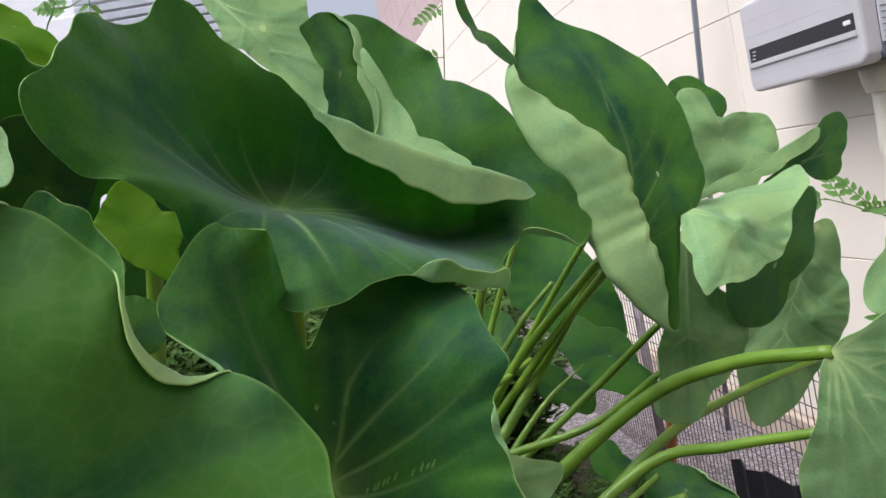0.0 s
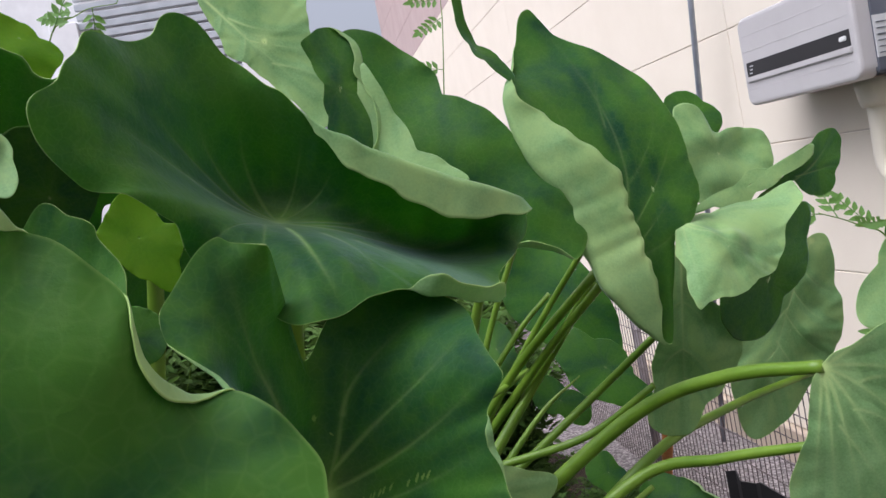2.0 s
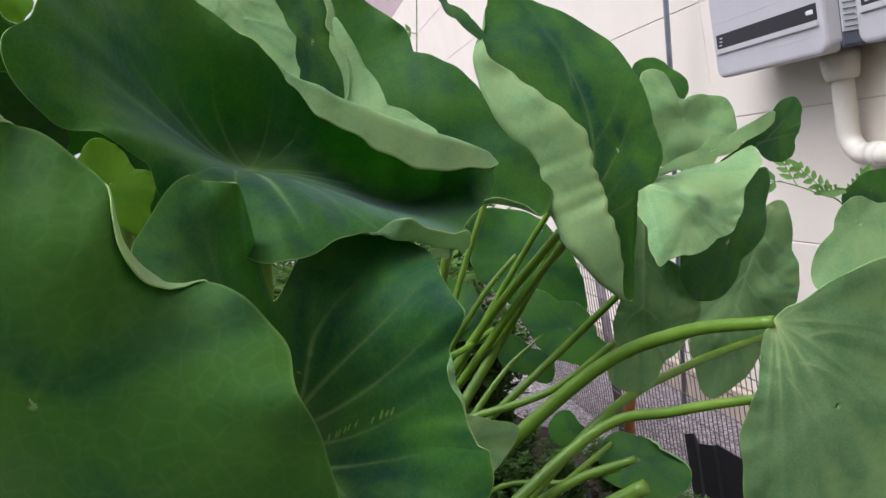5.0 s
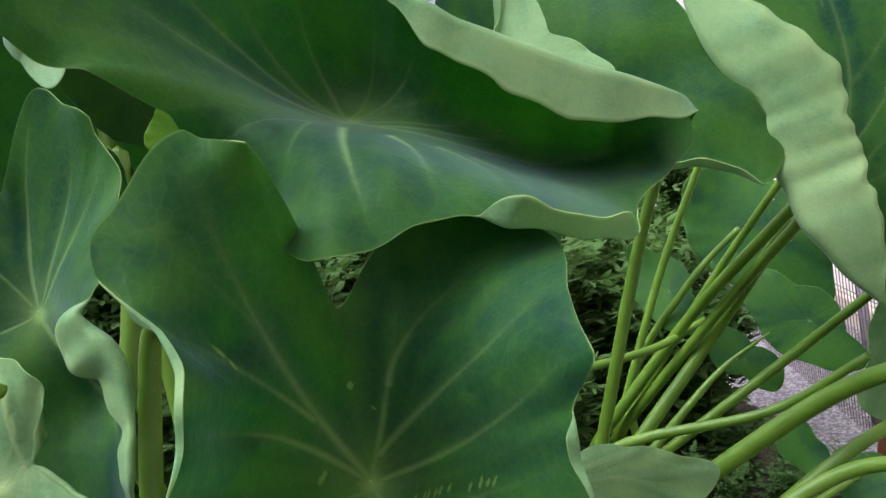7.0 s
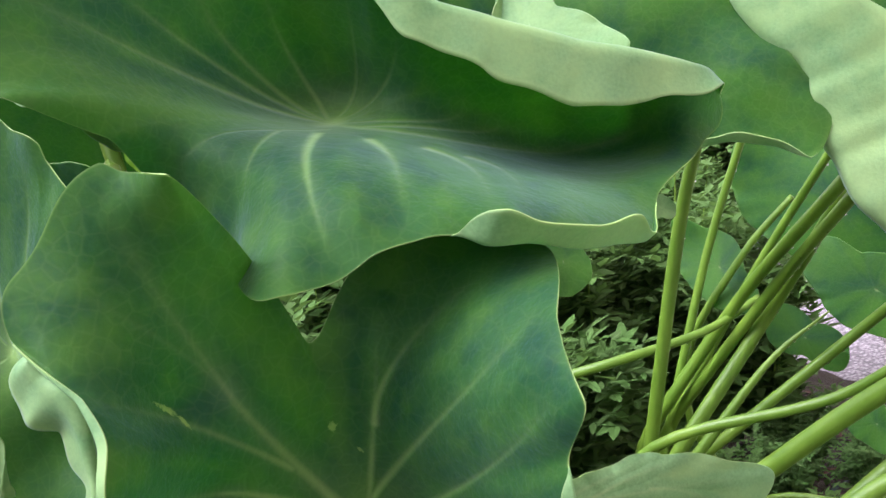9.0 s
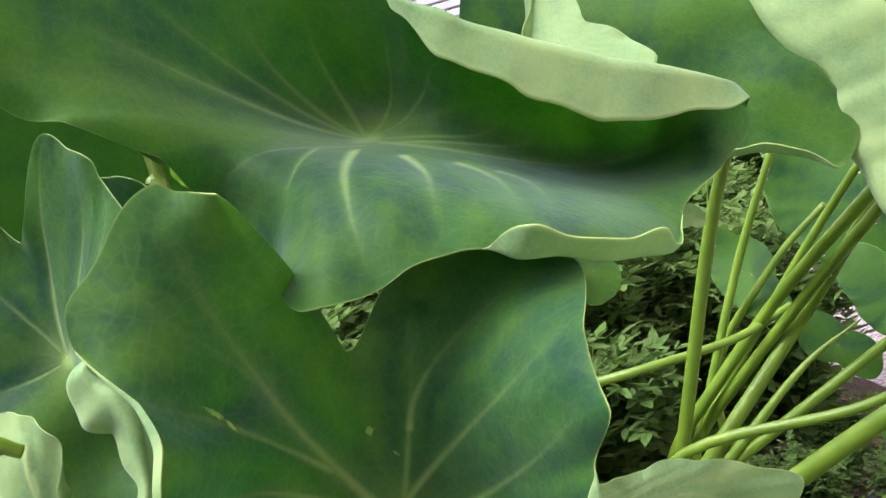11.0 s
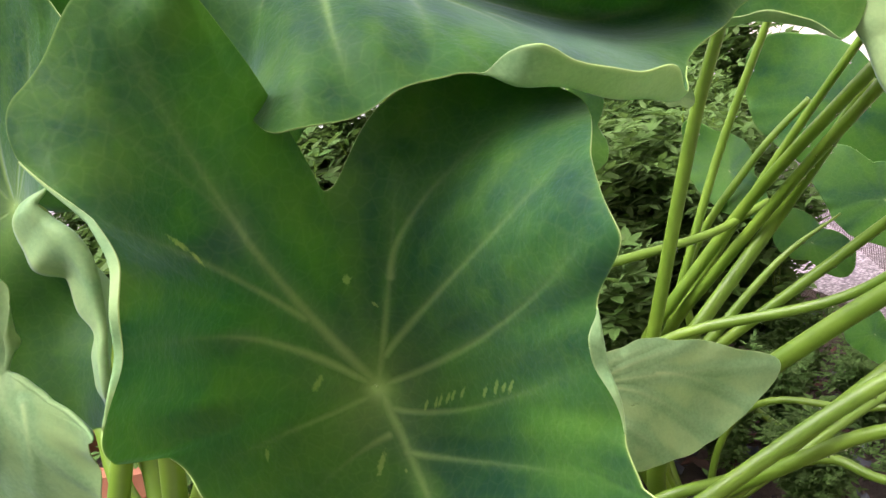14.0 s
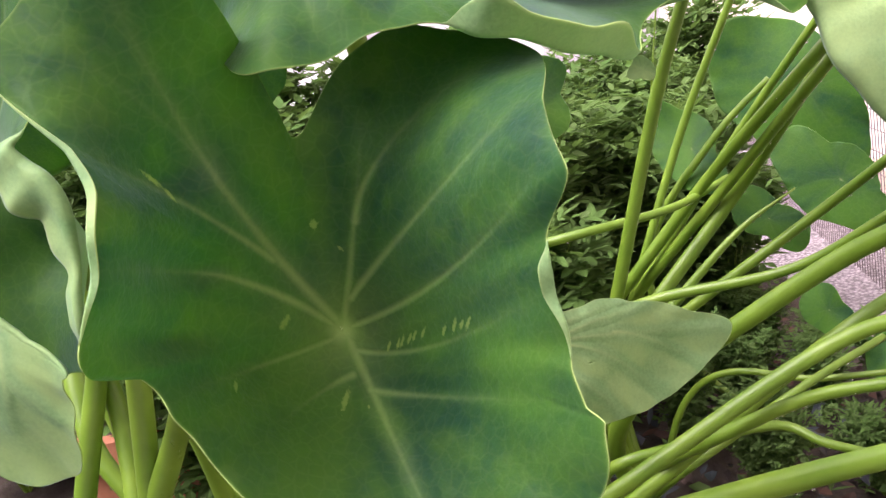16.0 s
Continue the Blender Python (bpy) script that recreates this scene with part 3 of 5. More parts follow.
# ---- conduit and cable pole ----
duct = empty("conduit_pipe", (-0.06, 3.5, 1.38))
pp = smooth_path([(-0.06, 3.5, 1.40), (-0.06, 3.5, 1.25), (-0.06, 3.5, 1.16), (-0.06, 3.47, 1.12), (-0.06, 3.42, 1.105), (-0.06, 3.2, 1.10), (-0.06, 2.4, 1.10)], 8)
keep_place(mesh_object("pipe", tube_bm(pp, lambda t: 0.032, 16), PIPE, smooth=True), duct)
keep_place(mesh_object("collar", tube_bm([Vector((-0.06, 3.5, 1.402)), Vector((-0.06, 3.5, 1.385)), Vector((-0.06, 3.5, 1.34)), Vector((-0.06, 3.5, 1.325))], lambda t: 0.056 - 0.02 * max(0, t - 0.33), 16), PIPE, smooth=True), duct)
keep_place(mesh_object("joint_ring", tube_bm([Vector((-0.06, 3.41, 1.104)), Vector((-0.06, 3.37, 1.103))], lambda t: 0.037, 16), PIPE, smooth=True), duct)
tagged(duct, "cream plastic conduit pipe with elbow under the inverter", "pipe")
pole = empty("cable_pole", (-0.12, 3.62, 0))
keep_place(mesh_object("rod", tube_bm([Vector((-0.12, 4.75, 0.0)), Vector((-0.12, 4.42, 1.5)), Vector((-0.12, 4.1, 3.4))], lambda t: 0.011, 10), POLE, smooth=True), pole)
tagged(pole, "thin grey metal pole leaning by the wall", "pole")

# ---- garden fence ----
fence = empty("wire_fence", (-0.5, 3.5, 0))
FX, FZ = -0.5, 0.72
bm = bmesh.new()
y = 0.6
k = 0
while y < 7.0:
    tube_bm([Vector((FX, y, 0.0)), Vector((FX, y, FZ))], lambda t: 0.0017, 5, bm)
    arc = [Vector((FX, y + 0.03 * (1 - math.cos(a)) , FZ + 0.028 * math.sin(a))) for a in np.linspace(0, math.pi, 7)]
    tube_bm(arc, lambda t: 0.0017, 5, bm)
    y += 0.03
    k += 1
wires = mesh_object("wire_mesh", bm, WIRE)
tagged(keep_place(wires, fence), kind="stuff")
for z in (0.06, 0.14, 0.22, 0.30, 0.38, 0.46, 0.54, 0.62, 0.69):
    keep_place(mesh_object("cross_wire", tube_bm([Vector((FX - 0.003, 0.6, z)), Vector((FX - 0.003, 7.0, z))], lambda t: 0.0018, 6), WIRE), fence)
for yy in (1.2, 2.75, 4.6, 6.4):
    keep_place(mesh_object("post", tube_bm([Vector((FX + 0.02, yy, -0.02)), Vector((FX + 0.02, yy, 0.70))], lambda t: 0.019, 12), POST, smooth=True), fence)
tagged(fence, "low dark wire garden fence with looped top", "fence")
stake = mesh_object("garden_stake", tube_bm([Vector((FX - 0.06, 4.38, -0.02)), Vector((FX - 0.06, 4.22, 0.35)), Vector((FX - 0.06, 4.07, 0.72))], lambda t: 0.021, 12), STAKE, smooth=True)
tagged(stake, "rusty orange-brown garden stake by the fence", "stake")
bm = bmesh.new()
prev = None
for i in range(25):
    u = i / 24
    yy = 3.68 - 1.3 * u
    xx = -0.62 + 0.01 * math.sin(u * 60)
    col = [bm.verts.new((xx, yy, 0.0)), bm.verts.new((xx, yy, 0.33 + 0.08 * min(1.0, u * 2) + 0.012 * math.sin(u * 45)))]
    if prev:
        bm.faces.new((prev[0], col[0], col[1], prev[1]))
    prev = col
sheet = mesh_object("edging_sheet", bm, SHEET)
mod = sheet.modifiers.new("thick", "SOLIDIFY")
mod.thickness = 0.004
tagged(sheet, "black corrugated plastic edging sheet along the fence", "edging")

# ---- unseen plain walls added to block sky light, closing the place behind the camera ----
tagged(mesh_object("wall_south", box_bm(-8.0, 0.0, -2.8, -2.6, 0, 3.0), CONCRETE), "unseen plain concrete wall added behind the garden to block sky light", "wall", kind="structure")

tagged(mesh_object("wall_west", box_bm(-5.2, -5.0, -2.6, 3.2, 0, 3.0), CONCRETE), "unseen plain concrete wall added beside the garden to block sky light", "wall", kind="structure")

# ---- far facade with shutter ----
far = empty("neighbour_shed", (-4.0, 14.6, 0))
keep_place(mesh_object("wall", box_bm(-14.0, -1.7, 14.7, 14.9, 0, 5.6), WHITE), far)
for i in range(26):
    keep_place(mesh_object("slat", box_bm(-4.5, -2.25, 14.58, 14.63, 1.6 + i * 0.14, 1.6 + i * 0.14 + 0.105, 0.01), SLAT), far)
for xx in (-4.7, -2.05):
    keep_place(mesh_object("jamb", box_bm(xx - 0.2, xx + 0.2, 14.5, 14.69, 0, 4.8, 0.01), WHITE), far)
tagged(far, "white outbuilding with grey slatted shutter", "building")

carport = mesh_object("carport_post", box_bm(-1.74, -1.62, 6.0, 6.12, 0.0, 3.2, 0.012, 2), WHITE)
tagged(carport, "white painted square post standing behind the bed", "post")

# ---- taro plants ----
plant("right", (-1.52, 3.0, 0.42), "tall taro plant with huge heart-shaped green leaves")
plant("near", (-1.80, 2.75, 0.42), "taro plant with two broad dark green leaves")
plant("left", (-2.02, 2.45, 0.42), "taro plant with curled green leaves and thick stalks")
plant("front", (-1.95, 2.0, 0.40), "taro plant with one very large smooth leaf")
plant("low", (-1.15, 3.15, 0.40), "young low taro plant among the stalks")
SCARRED_TOP = leaf_material("leaf_top_scarred", *TOP_LOOK, marks=[(-0.1030, -0.0710, 0.0060, 0.0012, 33), (-0.0940, -0.0655, 0.0048, 0.0009, 22), (-0.0147, -0.0321, 0.0056, 0.0022, 137), (-0.0678, 0.0017, 0.0033, 0.0030, -18), (0.0431, -0.0106, 0.0080, 0.0020, 143), (0.0516, 0.0020, 0.0008, 0.0016, 75), (0.0131, -0.0669, 0.0042, 0.0010, -8), (-0.0492, 0.0135, 0.0030, 0.0010, 31), (0.0193, 0.0257, 0.0041, 0.0010, 148), (0.0192, 0.0317, 0.0045, 0.0010, 150), (0.0185, 0.0344, 0.0045, 0.0010, 150), (0.0180, 0.0390, 0.0041, 0.0010, 149), (0.0172, 0.0420, 0.0043, 0.0010, 149), (0.0171, 0.0471, 0.0043, 0.0010, 150), (0.0181, 0.0583, 0.0040, 0.0010, 158), (0.0170, 0.0636, 0.0050, 0.0010, 160), (0.0178, 0.0668, 0.0034, 0.0010, 158), (0.0180, 0.0698, 0.0041, 0.0010, 157)])
leaf('near', (-1.709, 2.296, 1.337), (68.8, 3.1, -0.4), (0, 0),
     [(0, 0.321, -19), (0.8, 0.282, -8, 0.028, 112), (2.2, 0.248, -3, 0.041, 116), (5.7, 0.194, 5, 0.054, 116), (13.8, 0.151, 18, 0.043, 118), (29.3, 0.126, 33, 0.034, 124), (46.6, 0.122, 41, 0.012, 140), (65.4, 0.133, 44), (83.6, 0.153, 41), (99.9, 0.187, 31), (105.4, 0.227, 33), (114, 0.243, 38), (120.4, 0.237, 42), (144.1, 0.295, 57), (161.3, 0.309, 61), (173.8, 0.324, 59), (191, 0.272, 57), (201.2, 0.245, 62), (212.8, 0.204, 61), (220.5, 0.168, 51), (240.1, 0.161, 48), (260, 0.19, 47), (276.6, 0.257, 49), (305, 0.235, 43), (309.1, 0.235, 40), (311.3, 0.239, 37, 0.032, 105), (315.8, 0.248, 33, 0.024, 105), (320.2, 0.251, 24, 0.027, 105), (323.9, 0.252, 17, 0.028, 100), (328.4, 0.258, 6, 0.008, 90), (336.6, 0.256, -3), (350.8, 0.289, -15)], fine=2, veins=[(0, 0.001, 0.101, -0.0283, 0.2847, -0.0094, 1), (0.0095, -0.0309, 0.0344, -0.0974, 0.0502, -0.1451, 0.7), (0.0451, -0.0424, 0.0731, -0.0783, 0.0876, -0.1236, 0.6), (0.0795, -0.047, 0.1126, -0.0739, 0.1345, -0.1266, 0.6), (0.1049, -0.0512, 0.1325, -0.0728, 0.1511, -0.1212, 0.5), (-0.0031, 0.0014, -0.0706, 0.0163, -0.1143, 0.0329, 0.9), (0.0063, -0.0175, -0.0297, -0.0414, -0.0641, -0.0682, 0.6), (-0.0064, 0.0087, -0.0274, 0.0618, -0.0225, 0.0969, 0.6), (-0.0015, 0.0082, 0.025, 0.0495, 0.0401, 0.0738, 0.55), (-0.0008, 0.0062, 0.0492, 0.0289, 0.0659, 0.0461, 0.5), (0.0062, 0.0008, 0.0802, -0.0071, 0.1012, 0.0201, 0.45), (0.0268, -0.0134, 0.1057, -0.0134, 0.1205, 0.0001, 0.4), (-0.0065, 0.0048, -0.0528, 0.0483, -0.0614, 0.0905, 0.6), (-0.0069, 0.0036, -0.0694, 0.0411, -0.0913, 0.0681, 0.55), (-0.0111, -0.0328, -0.0098, -0.0625, -0.0154, -0.0983, 0.4)], inner=[(0.1094, 0.0059, -0.0404), (0.1698, 0.0069, -0.0726), (0.2303, 0.007, -0.0998), (0, 0, 0), (0.0261, -0.0737, 0.1386), (0.042, -0.1167, 0.1743), (0.0804, -0.0953, 0.133), (0.1423, -0.1317, 0.142), (-0.0272, -0.0476, 0.1298), (-0.0397, 0.0299, 0.0055), (0.0149, 0.044, -0.0142), (0.1178, -0.0894, 0.0846)])
leaf('near', (-1.707, 2.126, 1.082), (8.9, 71.5, -62), (0, 0),
     [(0, 0.163, 29.1), (20, 0.185, 36.2), (39, 0.206, 42.5), (53, 0.204, 49.3), (55, 0.191, 49.2), (64, 0.18, 51.2), (89, 0.178, 54, 0.008, 120), (96, 0.184, 54), (109, 0.218, 56), (122, 0.208, 44), (129, 0.213, 22), (139, 0.206, 19), (151, 0.192, 16), (162, 0.174, 18), (178, 0.128, 21), (180, 0.148, 23), (185, 0.222, 34), (188, 0.259, 39), (193, 0.264, 35), (195, 0.272, 34), (212, 0.259, 34), (218, 0.24, 36), (220, 0.212, 46, 0.003, 130), (226, 0.204, 52, 0.0055, 130), (242, 0.198, 56, 0.0035, 130), (257, 0.198, 55), (264, 0.186, 52), (267, 0.153, 49), (279, 0.138, 47), (304, 0.134, 44.3), (343, 0.143, 33.7)], fine=2, veins=[(-0.0021, 0.0014, 0.075, 0.011, 0.155, 0.022, 1.2), (-0.0021, 0.0014, -0.0528, 0.0228, -0.1214, 0.0486, 0.85), (-0.0616, 0.0271, -0.0954, 0.0557, -0.1253, 0.1241, 0.5), (-0.018, 0.0104, -0.0473, 0.0548, -0.0867, 0.1221, 0.7), (-0.0005, 0.0065, -0.0131, 0.0658, -0.0464, 0.1087, 0.7), (0.0148, 0.0032, 0.0262, 0.0494, 0.0124, 0.0985, 0.6), (0.0423, 0.0058, 0.0546, 0.0396, 0.0664, 0.0934, 0.55), (-0.0021, 0.0014, -0.0998, -0.0417, -0.202, -0.0602, 1.1), (-0.0998, -0.0417, -0.1379, -0.0395, -0.1675, -0.0299, 0.12), (-0.0982, -0.0416, -0.133, -0.0594, -0.1745, -0.0954, 0.2), (-0.0527, -0.0277, -0.0902, -0.0618, -0.1155, -0.0946, 0.45), (-0.0036, -0.003, -0.0484, -0.0542, -0.0545, -0.0956, 0.75), (0.0039, -0.0046, 0.0061, -0.0435, 0.0071, -0.0814, 0.65), (0.0302, -0.0019, 0.034, -0.0253, 0.0419, -0.05, 0.55)], inner=[(-0.0564, -0.0799, 0.0779), (-0.0597, -0.1016, 0.0809), (-0.0701, -0.1124, 0.0734), (-0.025, -0.0885, 0.0594), (-0.0331, -0.1015, 0.1071), (0.0004, -0.0596, 0.02), (-0.001, 0.001, -0.016), (-0.067, 0.0019, 0.0171), (-0.1023, -0.0693, 0.0906), (-0.0143, -0.0326, 0.0224), (-0.0975, -0.0417, 0.0816), (-0.0463, -0.0633, 0.0709), (-0.0411, -0.0255, 0.0233), (-0.0396, 0.0198, 0.0175), (0.0269, 0.0627, 0.046)], bulges=[(-0.075, 0.075, 0.03, 0.004), (0.03, 0.07, 0.03, 0.004), (-0.14, -0.06, 0.03, 0.004), (-0.058, -0.068, 0.024, -0.016), (-0.010, -0.088, 0.036, 0.026)], skin=SCARRED_TOP)
leaf('front', (-1.77, 1.62, 1.259), (74.2, 15.5, 17), (-0.029, -0.031),
     [(9.9, 0.086, 15), (19.1, 0.082, 13), (31.2, 0.074, 11), (38.1, 0.07, 4), (41.2, 0.063, 3, 0.0035, 165), (46.6, 0.057, 7, 0.007, 165), (55.3, 0.055, 17, 0.0085, 165), (65.8, 0.06, 24, 0.005, 165), (71.5, 0.067, 24, 0.002, 165), (76.9, 0.077, 21), (86.3, 0.086, 18), (93.1, 0.091, 14), (99.0, 0.094, 11), (102.0, 0.099, 14, 0.012, 120), (104.0, 0.108, 17), (106.0, 0.116, 16), (110.0, 0.137, 14), (119.0, 0.15, 14), (134.0, 0.138, 12), (159.0, 0.128, -14), (194.0, 0.158, -41), (234.0, 0.168, -51), (285.8, 0.164, -41), (333.7, 0.122, -2), (347.7, 0.099, 10), (359.8, 0.087, 19)], fine=1, veins=[(-0.0467, -0.0588, -0.0253, -0.0104, 0.00794, 0.0369, 0.2), (-0.0785, -0.0562, -0.0637, 0.00365, -0.054, 0.0444, 0.16), (0.00217, -0.0758, 0.0394, -0.0339, 0.0817, -0.0103, 0.16)], bulges=[(0.0111, 0.0529, 0.03, 0.004), (0.0508, 0.0213, 0.04, 0.005), (-0.00373, 0.0723, 0.03, -0.003)], label="large smooth dark green leaf with a pale wavy edge")
leaf('near', (-1.562, 2.41, 0.911), (-116.2, -6.7, 5.6), (-0.078, -0.026),
     [(0, 0.157, 17), (16, 0.125, 23), (48, 0.082, 23), (88, 0.063, 16), (132, 0.066, -5), (166, 0.103, -19), (192, 0.125, -32), (219, 0.113, -41), (241, 0.08, -43), (277, 0.065, -35), (315, 0.071, -6), (347, 0.117, 13)], fine=1, veins=[(-0.085, -0.0329, 0.00238, -0.0242, 0.15, 4.12e-17, 0.8), (-0.0805, -0.0316, -0.0193, -0.0408, 0.0443, -0.0496, 0.6), (-0.0291, -0.0288, 0.0175, -0.0363, 0.07, -0.0406, 0.5), (-0.0832, -0.0244, -0.028, 9.71e-05, 0.0192, 0.0616, 0.6), (-0.0362, -0.0243, 0.0178, -0.0031, 0.0619, 0.055, 0.5), (0.0297, -0.0219, 0.0693, -0.00483, 0.111, 0.0326, 0.4), (-0.0868, -0.0281, -0.0738, 0.00816, -0.0674, 0.0383, 0.5)], bulges=[(0.0314, -0.027, 0.04, -0.014), (0.0627, 0.0156, 0.035, 0.014), (-0.00915, 0.0278, 0.04, -0.012), (-0.0297, -0.0115, 0.03, 0.008)], label="pale green leaf underside")
leaf('right', (-1.161, 2.56, 1.273), (-49.5, 85.9, -162.8), (0.104, -0.077),
     [(0, 0.233, 15), (4, 0.157, 13), (17, 0.085, 14), (69, 0.069, 3), (117, 0.066, -2), (158, 0.114, -8), (182, 0.189, -11), (195, 0.236, -8), (205, 0.291, -6), (207, 0.348, -4), (216, 0.31, 2), (224, 0.278, 9, 0.012, 120), (229, 0.275, 21, 0.022, 150), (238, 0.241, 25, 0.06, 165), (250, 0.206, 31, 0.09, 165), (271, 0.154, 38, 0.105, 165), (309, 0.163, 36, 0.1, 165), (335, 0.193, 29, 0.085, 165), (350, 0.217, 21, 0.05, 160)], fine=1, veins=[(0.104, -0.077, -0.0574, -0.0388, -0.278, -0.141, 0.45), (0.104, -0.077, 0, 0, -0.0966, 0.041, 0.27), (0.104, -0.077, 0.078, 0.0109, 0.0254, 0.0582, 0.23), (0.104, -0.077, -0.0564, -0.0956, -0.207, -0.168, 0.27), (0.104, -0.077, 0.169, -0.0331, 0.215, -0.00262, 0.27), (0.00897, -0.0546, -0.0765, 0.00535, -0.155, 0.00668, 0.18), (-0.104, -0.0584, -0.176, -0.0671, -0.215, -0.0585, 0.18), (0.0869, -0.0394, 0.0353, 0.00802, -0.0179, 0.0515, 0.18)], bulges=[(-0.133, -0.0213, 0.05, 0.01), (-0.0066, 0.0132, 0.04, -0.008), (-0.179, -0.092, 0.04, 0.008)], label="upright dark green leaf with a rolled pale margin")
leaf('right', (-1.389, 2.567, 1.53), (-29.9, -68.5, 148.3), (0, 0),
     [(7.9, 0.057, 5), (16.8, 0.035, -3), (41.6, 0.012, -1), (175, 0.021, 7), (191, 0.049, 3), (198.5, 0.075, 5), (211.1, 0.067, 3), (222.5, 0.049, 2), (249.6, 0.029, -4), (302, 0.016, -25), (339.7, 0.031, -5), (348.4, 0.051, 2), (348.7, 0.085, 10)], fine=0)
leaf('right', (-1.466, 2.56, 1.352), (91.3, 44.1, -8.9), (-0.096, -0.002),
     [(0, 0.22, 15), (8, 0.217, 11), (23, 0.174, 11), (43, 0.12, 10), (81, 0.11, 2), (110, 0.117, -5), (128, 0.125, -11), (131, 0.162, -16), (137, 0.181, -13), (144, 0.217, -16), (151, 0.254, -12), (159, 0.272, -10), (173, 0.234, -4), (201, 0.166, 2), (254, 0.111, 14), (322, 0.125, 19), (349, 0.149, 19, 0.018, 120), (358, 0.188, 16, 0.014, 110)], bulges=[(0.00838, 0.0627, 0.05, 0.012), (-0.131, 0.0829, 0.05, -0.01), (0.119, 0.0375, 0.04, 0.01)])
leaf('right', (-1.603, 2.47, 1.495), (119, -72.5, -31.4), (0, 0),
     [(0, 0.083, -30, 0.012, 170), (16, 0.087, -22), (33, 0.08, -7), (45, 0.076, 2), (53, 0.049, 7), (84, 0.029, 45), (161, 0.047, 34), (178, 0.128, 18), (192, 0.187, 15), (217, 0.092, 13, 0.012, 150), (300, 0.036, -22, 0.016, 170)])
leaf('right', (-1.547, 2.45, 1.378), (-87.5, 21.6, -5.6), (0, 0),
     [(0, 0.099, -25), (17, 0.087, -24), (57, 0.063, -30), (120, 0.059, -16), (200, 0.051, 8), (229, 0.113, 10), (240, 0.15, 13), (244, 0.121, 11), (254, 0.071, 11), (305, 0.032, -12), (348, 0.069, -20)])
leaf('right', (-1.691, 2.75, 1.629), (71.1, -50.5, -165.2), (0, 0),
     [(0, 0.155, 21), (79, 0.136, 31), (105, 0.093, 24), (131, 0.08, 14), (160.3, 0.093, 0), (173, 0.124, -8), (185.5, 0.167, -14), (193.8, 0.172, -18), (203.2, 0.111, -17), (226.4, 0.063, -12), (268.8, 0.047, -8), (294.2, 0.062, -3), (321.4, 0.072, 11), (339.4, 0.102, 18)], fine=1, veins=[(0.1209, -0.0142, 0.0042, -0.0155, -0.1196, -0.011, 0.9), (0.0656, -0.0115, 0.0079, 0.0171, -0.0363, 0.0635, 0.5), (0.0164, -0.0147, -0.0291, 0.0146, -0.0691, 0.0448, 0.5), (-0.0326, -0.0181, -0.0718, 0.0052, -0.1107, 0.0222, 0.5), (0.0287, -0.0139, 0.0146, -0.0308, 0.0066, -0.0472, 0.4), (0.0779, -0.0107, 0.0696, -0.0272, 0.0643, -0.0403, 0.4)], label="pale leaf underside with yellow veins high behind")
leaf('right', (-1.105, 2.465, 1.177), (130.1, -35.7, 143.2), (0.075, 0.018),
     [(24.4, 0.098, 27), (51.2, 0.116, 37), (75.4, 0.153, 36), (89.4, 0.19, 32), (94.3, 0.221, 27), (97.5, 0.223, 23), (102.9, 0.214, 23), (107.6, 0.196, 23), (109.8, 0.175, 26), (113.6, 0.15, 31), (124.4, 0.133, 34), (145.9, 0.108, 39), (194.6, 0.065, 28), (244.4, 0.079, -1), (259.5, 0.099, -9), (264.4, 0.123, -11), (271.7, 0.112, -12), (296.9, 0.077, -9), (331.8, 0.073, 12)], fine=1, veins=[(0.0769, 0.018, 0.0355, 0.0141, -0.0203, -0.005, 0.7), (0.078, 0.0206, 0.0402, 0.0955, -0.032, 0.1608, 0.8), (0.0753, 0.0141, 0.035, -0.0443, -0.0021, -0.0947, 0.4), (0.0769, 0.018, 0.0044, 0.0105, -0.0566, 0.0661, 0.5)], inner=[(0, 0, 0), (0.0464, 0.0112, 0.0115), (0.0004, 0.1038, 0.0645), (-0.0369, 0.0023, 0.0208), (0.0036, -0.0526, -0.0164)], bulges=[(0.0, 0.03, 0.016, -0.011), (-0.02, -0.02, 0.018, 0.010), (0.03, 0.0, 0.016, -0.010), (0.03, 0.035, 0.014, 0.009), (-0.03, 0.025, 0.014, 0.009)], label="pale drooping folded leaf underside")
leaf('right', (-0.96, 2.64, 1.244), (93.8, 16.5, 151.6), (0.111, -0),
     [(0, 0.134, -32), (7, 0.081, -29), (26, 0.023, -4), (162, 0.063, 53), (169, 0.123, 45), (170, 0.164, 44), (178, 0.164, 45), (185, 0.131, 46), (192, 0.078, 48), (259, 0.019, 34), (353, 0.076, -34)])
leaf('right', (-0.796, 2.7, 1.247), (84.1, -57, -28.5), (-0.07, 0.052),
     [(0, 0.085, -33), (21, 0.062, -16), (42, 0.042, 9), (107, 0.041, 47), (136, 0.096, 45), (143, 0.137, 40), (144, 0.117, 41), (146, 0.057, 41), (178, 0.055, 30), (205, 0.052, 2), (235, 0.052, -23), (274, 0.044, -45), (330, 0.068, -47), (350, 0.083, -38)], fine=1, veins=[(-0.0708, 0.0527, -0.01, 0.0108, 0.0714, 1.25e-16, 0.6), (-0.0283, 0.0228, -0.00276, -0.00645, 0.0175, -0.0283, 0.4), (-0.01, 0.0108, 0.0266, 0.00215, 0.0602, 0.00218, 0.3)])
leaf('right', (-0.946, 2.66, 1.078), (73, -54.7, -15.3), (0, 0),
     [(0, 0.158, -18), (15, 0.106, -1), (76, 0.081, 58), (136, 0.133, 55), (167, 0.13, 37), (188, 0.112, 17), (248, 0.043, -25), (342, 0.108, -31)])
